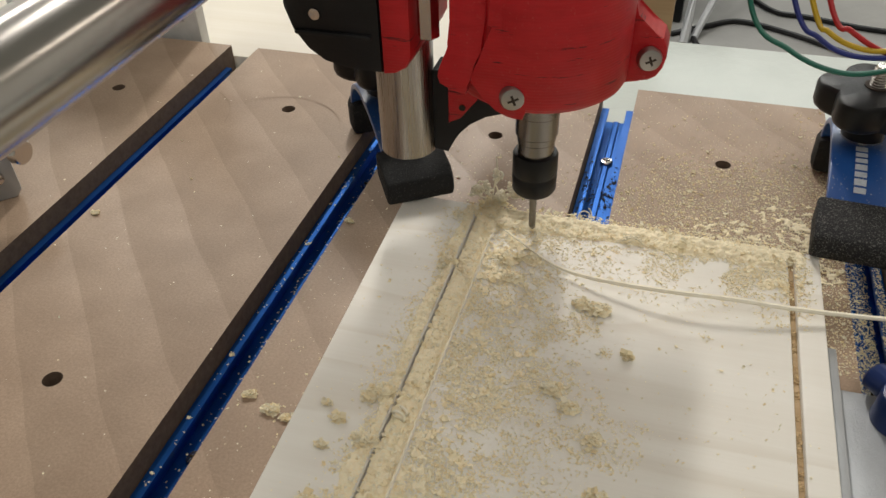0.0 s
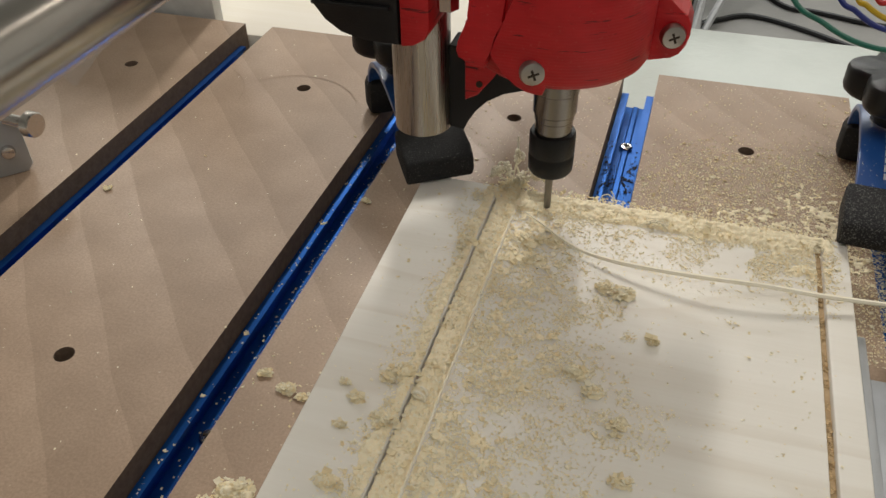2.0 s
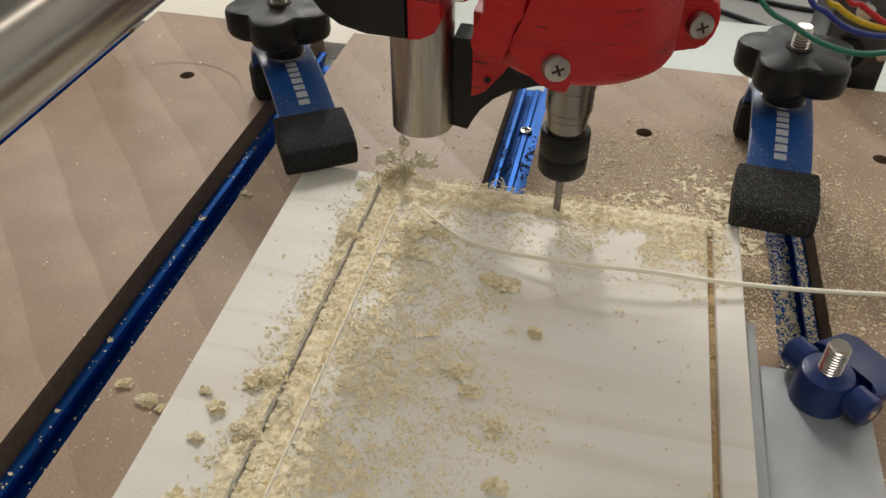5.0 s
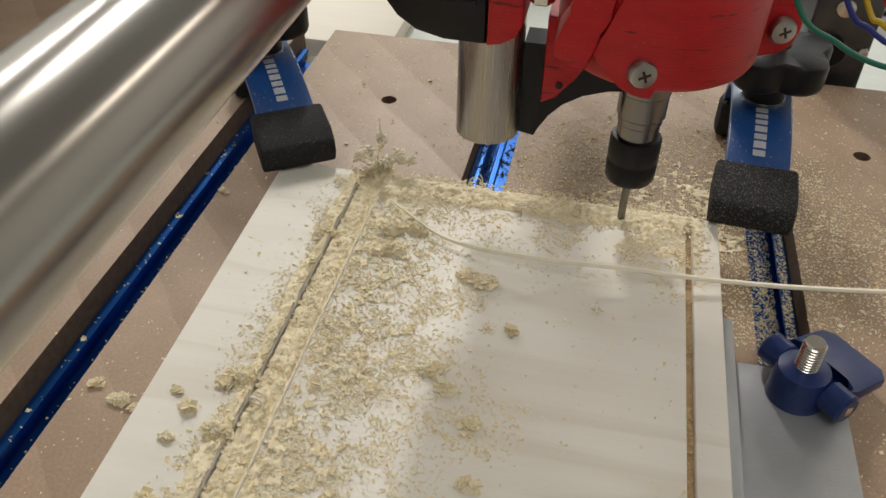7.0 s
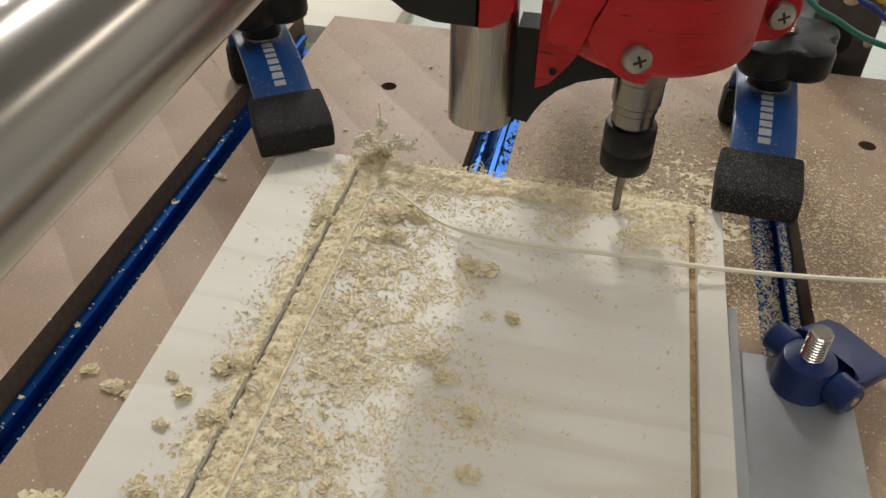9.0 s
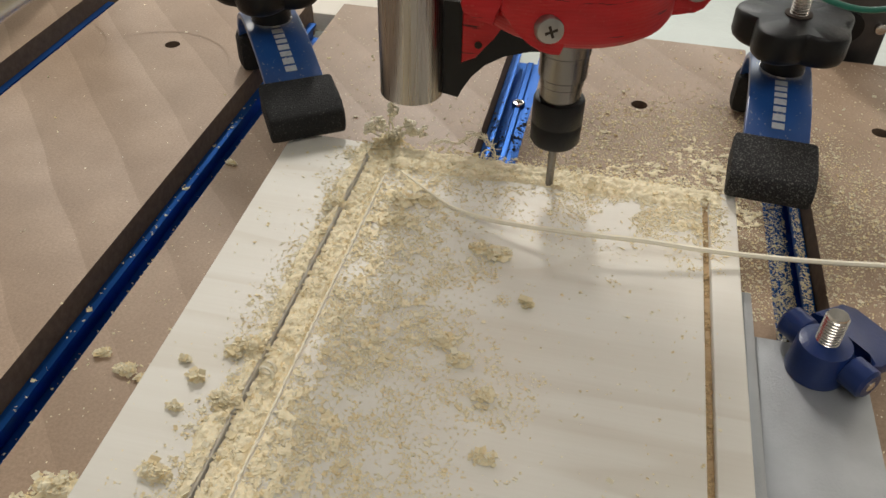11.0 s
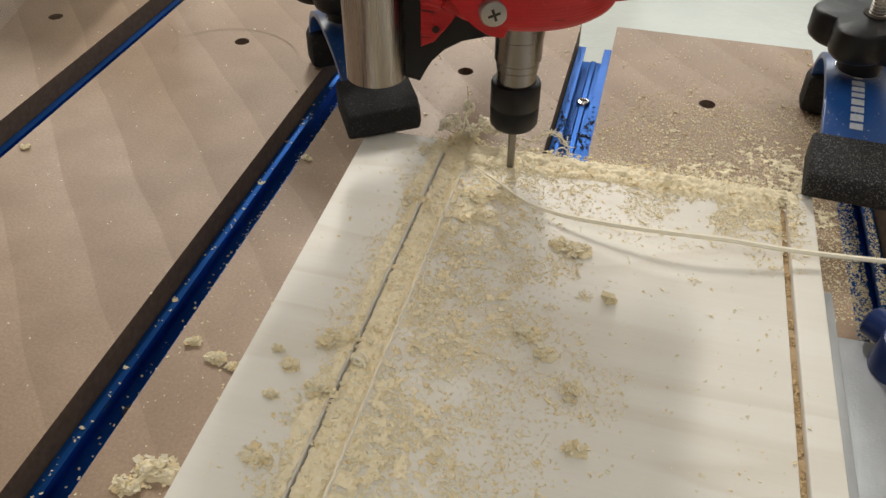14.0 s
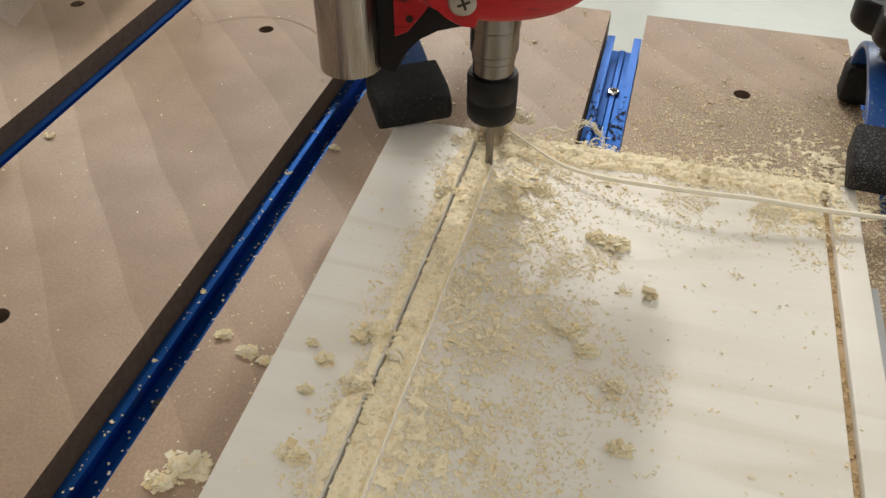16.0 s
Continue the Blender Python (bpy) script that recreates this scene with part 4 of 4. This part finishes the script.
# small heaps
heaps = ((0.0555, 0.3470, TOP, 0.0060), (0.0525, 0.3440, TOP, 0.0045), (-0.001, 0.216, 0.0, 0.0042), (-0.012, 0.221, 0.0, 0.0030), (0.002, 0.170, 0.0, 0.0075), (-0.004, 0.163, 0.0, 0.005), (-0.145, 0.311, 0.0, 0.0022), (-0.016, 0.337, 0.0, 0.0022),
         (0.040, 0.218, TOP, 0.0036), (0.113, 0.285, TOP, 0.0056), (0.106, 0.287, TOP, 0.0040), (0.120, 0.220, TOP, 0.0040), (0.124, 0.198, TOP, 0.0036),
         (0.031, 0.194, TOP, 0.0022), (0.033, 0.206, TOP, 0.0034), (0.026, 0.212, TOP, 0.0020), (0.103, 0.239, TOP, 0.0045), (0.110, 0.232, TOP, 0.0040), (0.127, 0.262, TOP, 0.0025), (0.006, 0.214, 0.0, 0.0025),
         (0.045, 0.200, TOP, 0.0055), (0.044, 0.222, TOP, 0.0060), (0.0455, 0.300, TOP, 0.0050), (0.036, 0.172, TOP, 0.0050), (0.075, 0.296, TOP, 0.0048), (0.071, 0.308, TOP, 0.0055), (0.081, 0.310, TOP, 0.0045))
hx, hy, hz = [], [], []
for cx, cy, cz, r in heaps:
    n = int(24 + 9000 * r)
    a, q = rng.uniform(0, 2 * np.pi, n), r * np.sqrt(rng.random(n)) * rng.uniform(0.5, 1.0, n)
    hx += list(cx + q * np.cos(a) * 1.25)
    hy += list(cy + q * np.sin(a) * 0.8)
    hz += list(cz + 0.42 * r * (1 - (q / r) ** 2) * rng.uniform(0.85, 1.1, n))
hx, hy, hz = np.array(hx), np.array(hy), np.array(hz)


def mounds():
    """A low lumpy core of packed dust under every little heap."""
    verts, faces = [], []
    for k, (cx, cy, cz, r) in enumerate(heaps):
        first, rings, steps = len(verts), 6, 18
        for i in range(rings + 1):
            for j in range(steps):
                a, q = 2 * math.pi * j / steps, i / rings
                n1 = noise.noise(Vector((2.2 * q * math.cos(a) + 7 * k, 2.2 * q * math.sin(a), 0.5)))
                n2 = noise.noise(Vector((6 * q * math.cos(a) + 7 * k, 6 * q * math.sin(a), 2.5)))
                e = r * q * (0.72 + 0.35 * n1)
                verts.append((cx + 1.25 * e * math.cos(a), cy + 0.85 * e * math.sin(a), cz - 0.0003 + 0.45 * r * (1 - q * q) * (1 + 0.6 * n1 + 0.5 * n2)))
        for i in range(rings):
            for j in range(steps):
                a, b = first + i * steps + j, first + i * steps + (j + 1) % steps
                faces.append((a, b, b + steps, a + steps))
    return tagged(mesh_from("dust_mounds", verts, faces, DUST, True), "small lumps of packed saw dust under loose chips", "saw dust", kind="stuff")


mounds()
flakes("chip_heaps", hx, hy, hz, rng.lognormal(math.log(0.00085), 0.35, len(hx)), "little heaps of curled wood chips")

# long thin shaving across the board and its tufts
def m_shaving():
    n = Nodes("shaving")
    c = n.ramp(n.noise(300, 4), (0.3, (0.94, 0.87, 0.68)), (0.7, (0.97, 0.92, 0.79)))
    return n.set(color=c, rough=0.7, spec=0.2)


SHAVING = m_shaving()
line = smooth_line([(0.064, 0.326, 0.0190), (0.074, 0.318, 0.0195), (0.090, 0.307, 0.0190), (0.104, 0.3015, 0.0200), (0.120, 0.298, 0.0220), (0.142, 0.296, 0.0240), (0.165, 0.2975, 0.0240), (0.187, 0.3000, 0.0220), (0.220, 0.305, 0.0200), (0.258, 0.312, 0.0190), (0.31, 0.330, 0.012)], 10)
shaving = thing("long_shaving", cord(bm_(), line, lambda u: 0.0002 + 0.0008 * min(1, u * 3.0), 6), SHAVING, "long thin pale wood shaving stretched across the board", "wood shaving")


def frizz(stems, seed):
    """Torn fibres: wavering stems carrying small curls and flakes that thicken towards their ends."""
    r = random.Random(seed)
    bm = bm_()
    for reach in stems:
        end = Vector(reach)
        base = Vector((r.gauss(0, 0.0022), r.gauss(0, 0.0016), 0))
        n = 16
        pts = [base + (end - base) * (k / n) + Vector((r.gauss(0, 0.0005), r.gauss(0, 0.0005), 0.0022 * math.sin(math.pi * k / n))) for k in range(n + 1)]
        cord(bm, pts, lambda u: 0.00055 - 0.00020 * u, 5)
        for k in range(10, n + 1):
            for _ in range(2):
                c = pts[k] + Vector((r.gauss(0, 0.0011), r.gauss(0, 0.0011), r.gauss(0, 0.0009)))
                a0, turn, q = r.uniform(0, 6.3), r.uniform(1.5, 4.5), r.uniform(0.0007, 0.0017)
                axis = Vector((r.gauss(0, 1), r.gauss(0, 1), r.gauss(0, 1))).normalized()
                u = axis.orthogonal().normalized()
                v = axis.cross(u)
                loop = [c + q * (math.cos(a0 + turn * j / 7) * u + math.sin(a0 + turn * j / 7) * v) + axis * q * 0.25 * j / 7 for j in range(8)]
                cord(bm, loop, r.uniform(0.00040, 0.00085), 6)
    return bm


TUFT = ((0.001, 0.0, 0.0185), (0.0135, -0.001, 0.0085), (0.0090, 0.002, 0.0105), (-0.0115, 0.001, 0.0055),
        (-0.0060, -0.001, 0.0105), (0.0030, -0.002, 0.0060))
tuft = thing("shaving_tuft", frizz(TUFT, 3), SHAVING, "frizzy tuft of torn curled shavings standing on the board", "wood shavings")
tuft.matrix_world = pose(0.0555, 0.3475, 0.0165)
spike = thing("upright_shaving", cord(bm_(), smooth_line([(0.0545, 0.346, 0.016), (0.0550, 0.347, 0.026), (0.0560, 0.348, 0.034), (0.0555, 0.349, 0.042)], 8), 0.00035, 6), SHAVING, "single thin shaving standing up from the tuft", "wood shaving")
WISP = smooth_line([(-0.015, 0.0, 0.0015), (-0.010, 0.001, 0.0025), (-0.004, 0.0, 0.0020), (0.000, 0.0005, 0.0050), (0.004, 0.001, 0.0060), (0.008, 0.0, 0.0040), (0.011, -0.001, 0.0005)], 5)
wb = cord(bm_(), WISP, 0.00040, 6)
fray = random.Random(9)
for p in WISP:
    for _ in range(2):
        q = p + Vector((fray.gauss(0, 0.0008), fray.gauss(0, 0.0008), fray.gauss(0, 0.0006)))
        cord(wb, [q, q + Vector((fray.gauss(0, 0.001), fray.gauss(0, 0.001), fray.gauss(0, 0.0008))), q + Vector((fray.gauss(0, 0.0014), fray.gauss(0, 0.0014), fray.gauss(0, 0.001)))], 0.0002, 4)
wisp = thing("loose_wisp", wb, SHAVING, "loose frayed strand of shaving arched over the board edge", "wood shaving")
ring = thing("curled_shaving", cord(bm_(), [Vector((0.098 + 0.003 * math.cos(a), 0.3475 + 0.002 * math.sin(a), 0.0145 + 0.003 * math.sin(a) + 0.0004 * a)) for a in np.linspace(0, 7.5, 40)], 0.0003, 6), SHAVING, "small ring of curled shaving at the board edge", "wood shaving")
burr = bm_()
pts = [Vector((0.0594 + 0.0005 * noise.noise(Vector((k * 0.9, 0, 0))) + 0.0002, 0.12 + 0.0012 * k, TOP + 0.0002 + 0.0004 * noise.noise(Vector((k * 0.6, 3, 0))))) for k in range(170)]
part("burr", cord(burr, pts, lambda u: 0.00036 + 0.00014 * math.sin(u * 197) * math.sin(u * 61), 6), SHAVING, board, "pale raised burr along the groove")
curl = thing("curled_chip", cord(bm_(), [Vector((0.0535 + 0.0022 * math.cos(a), 0.2110 + 0.0004 * a, 0.0190 + 0.0022 * math.sin(a))) for a in np.linspace(-0.5, 8.0, 40)], 0.00055, 6), SHAVING, "curled chip lying on the groove edge", "wood shaving")


# ---- motion ----
def motions():
    turns = [(0.0, 0.0760, 0.3335), (1.13, 0.0578, 0.3330), (7.75, 0.1735, 0.3370), (8.6, 0.1635, 0.3345), (15.3, 0.0575, 0.3320), (16.0, 0.0572, 0.3245)]
    rows = []
    for (t0, x0, y0), (t1, x1, y1) in zip(turns, turns[1:]):
        n = max(2, math.ceil((t1 - t0) / 0.4))
        rows += [(t0 + (t1 - t0) * k / n, x0 + (x1 - x0) * k / n, y0 + (y1 - y0) * k / n) for k in range(n)]
    rows.append(turns[-1])
    walk(head, [(t, pose(x, y, 0.016)) for t, x, y in rows])
    walk(wires, [(t, pose(0.012 + 0.56 * (x - 0.068), 0, -0.12 * (x - 0.068))) for t, x, y in rows])
    rest, there = pose(0.118, 0.3325, 0.0130), pose(0.0890, 0.3485, 0.0185, 0, 0, 10)
    walk(wisp, [(0.0, rest), (9.6, rest), (9.9, pose(0.105, 0.341, 0.028, 20, 0, 12)), (10.2, there), (16.0, there)])
    lie, lift, whip = pose(0, 0, 0), pose(0, 0.003, 0.0005), pose(-0.004, 0.0165, 0.002)
    walk(shaving, [(0.0, lie), (14.8, lie), (15.4, lift), (15.85, pose(0, 0.0045, 0.001)), (16.0, whip)])
    walk(rail, [(t, pose(x + RAIL_DX, 0, RAIL_Z)) for t, x, y in rows])


motions()
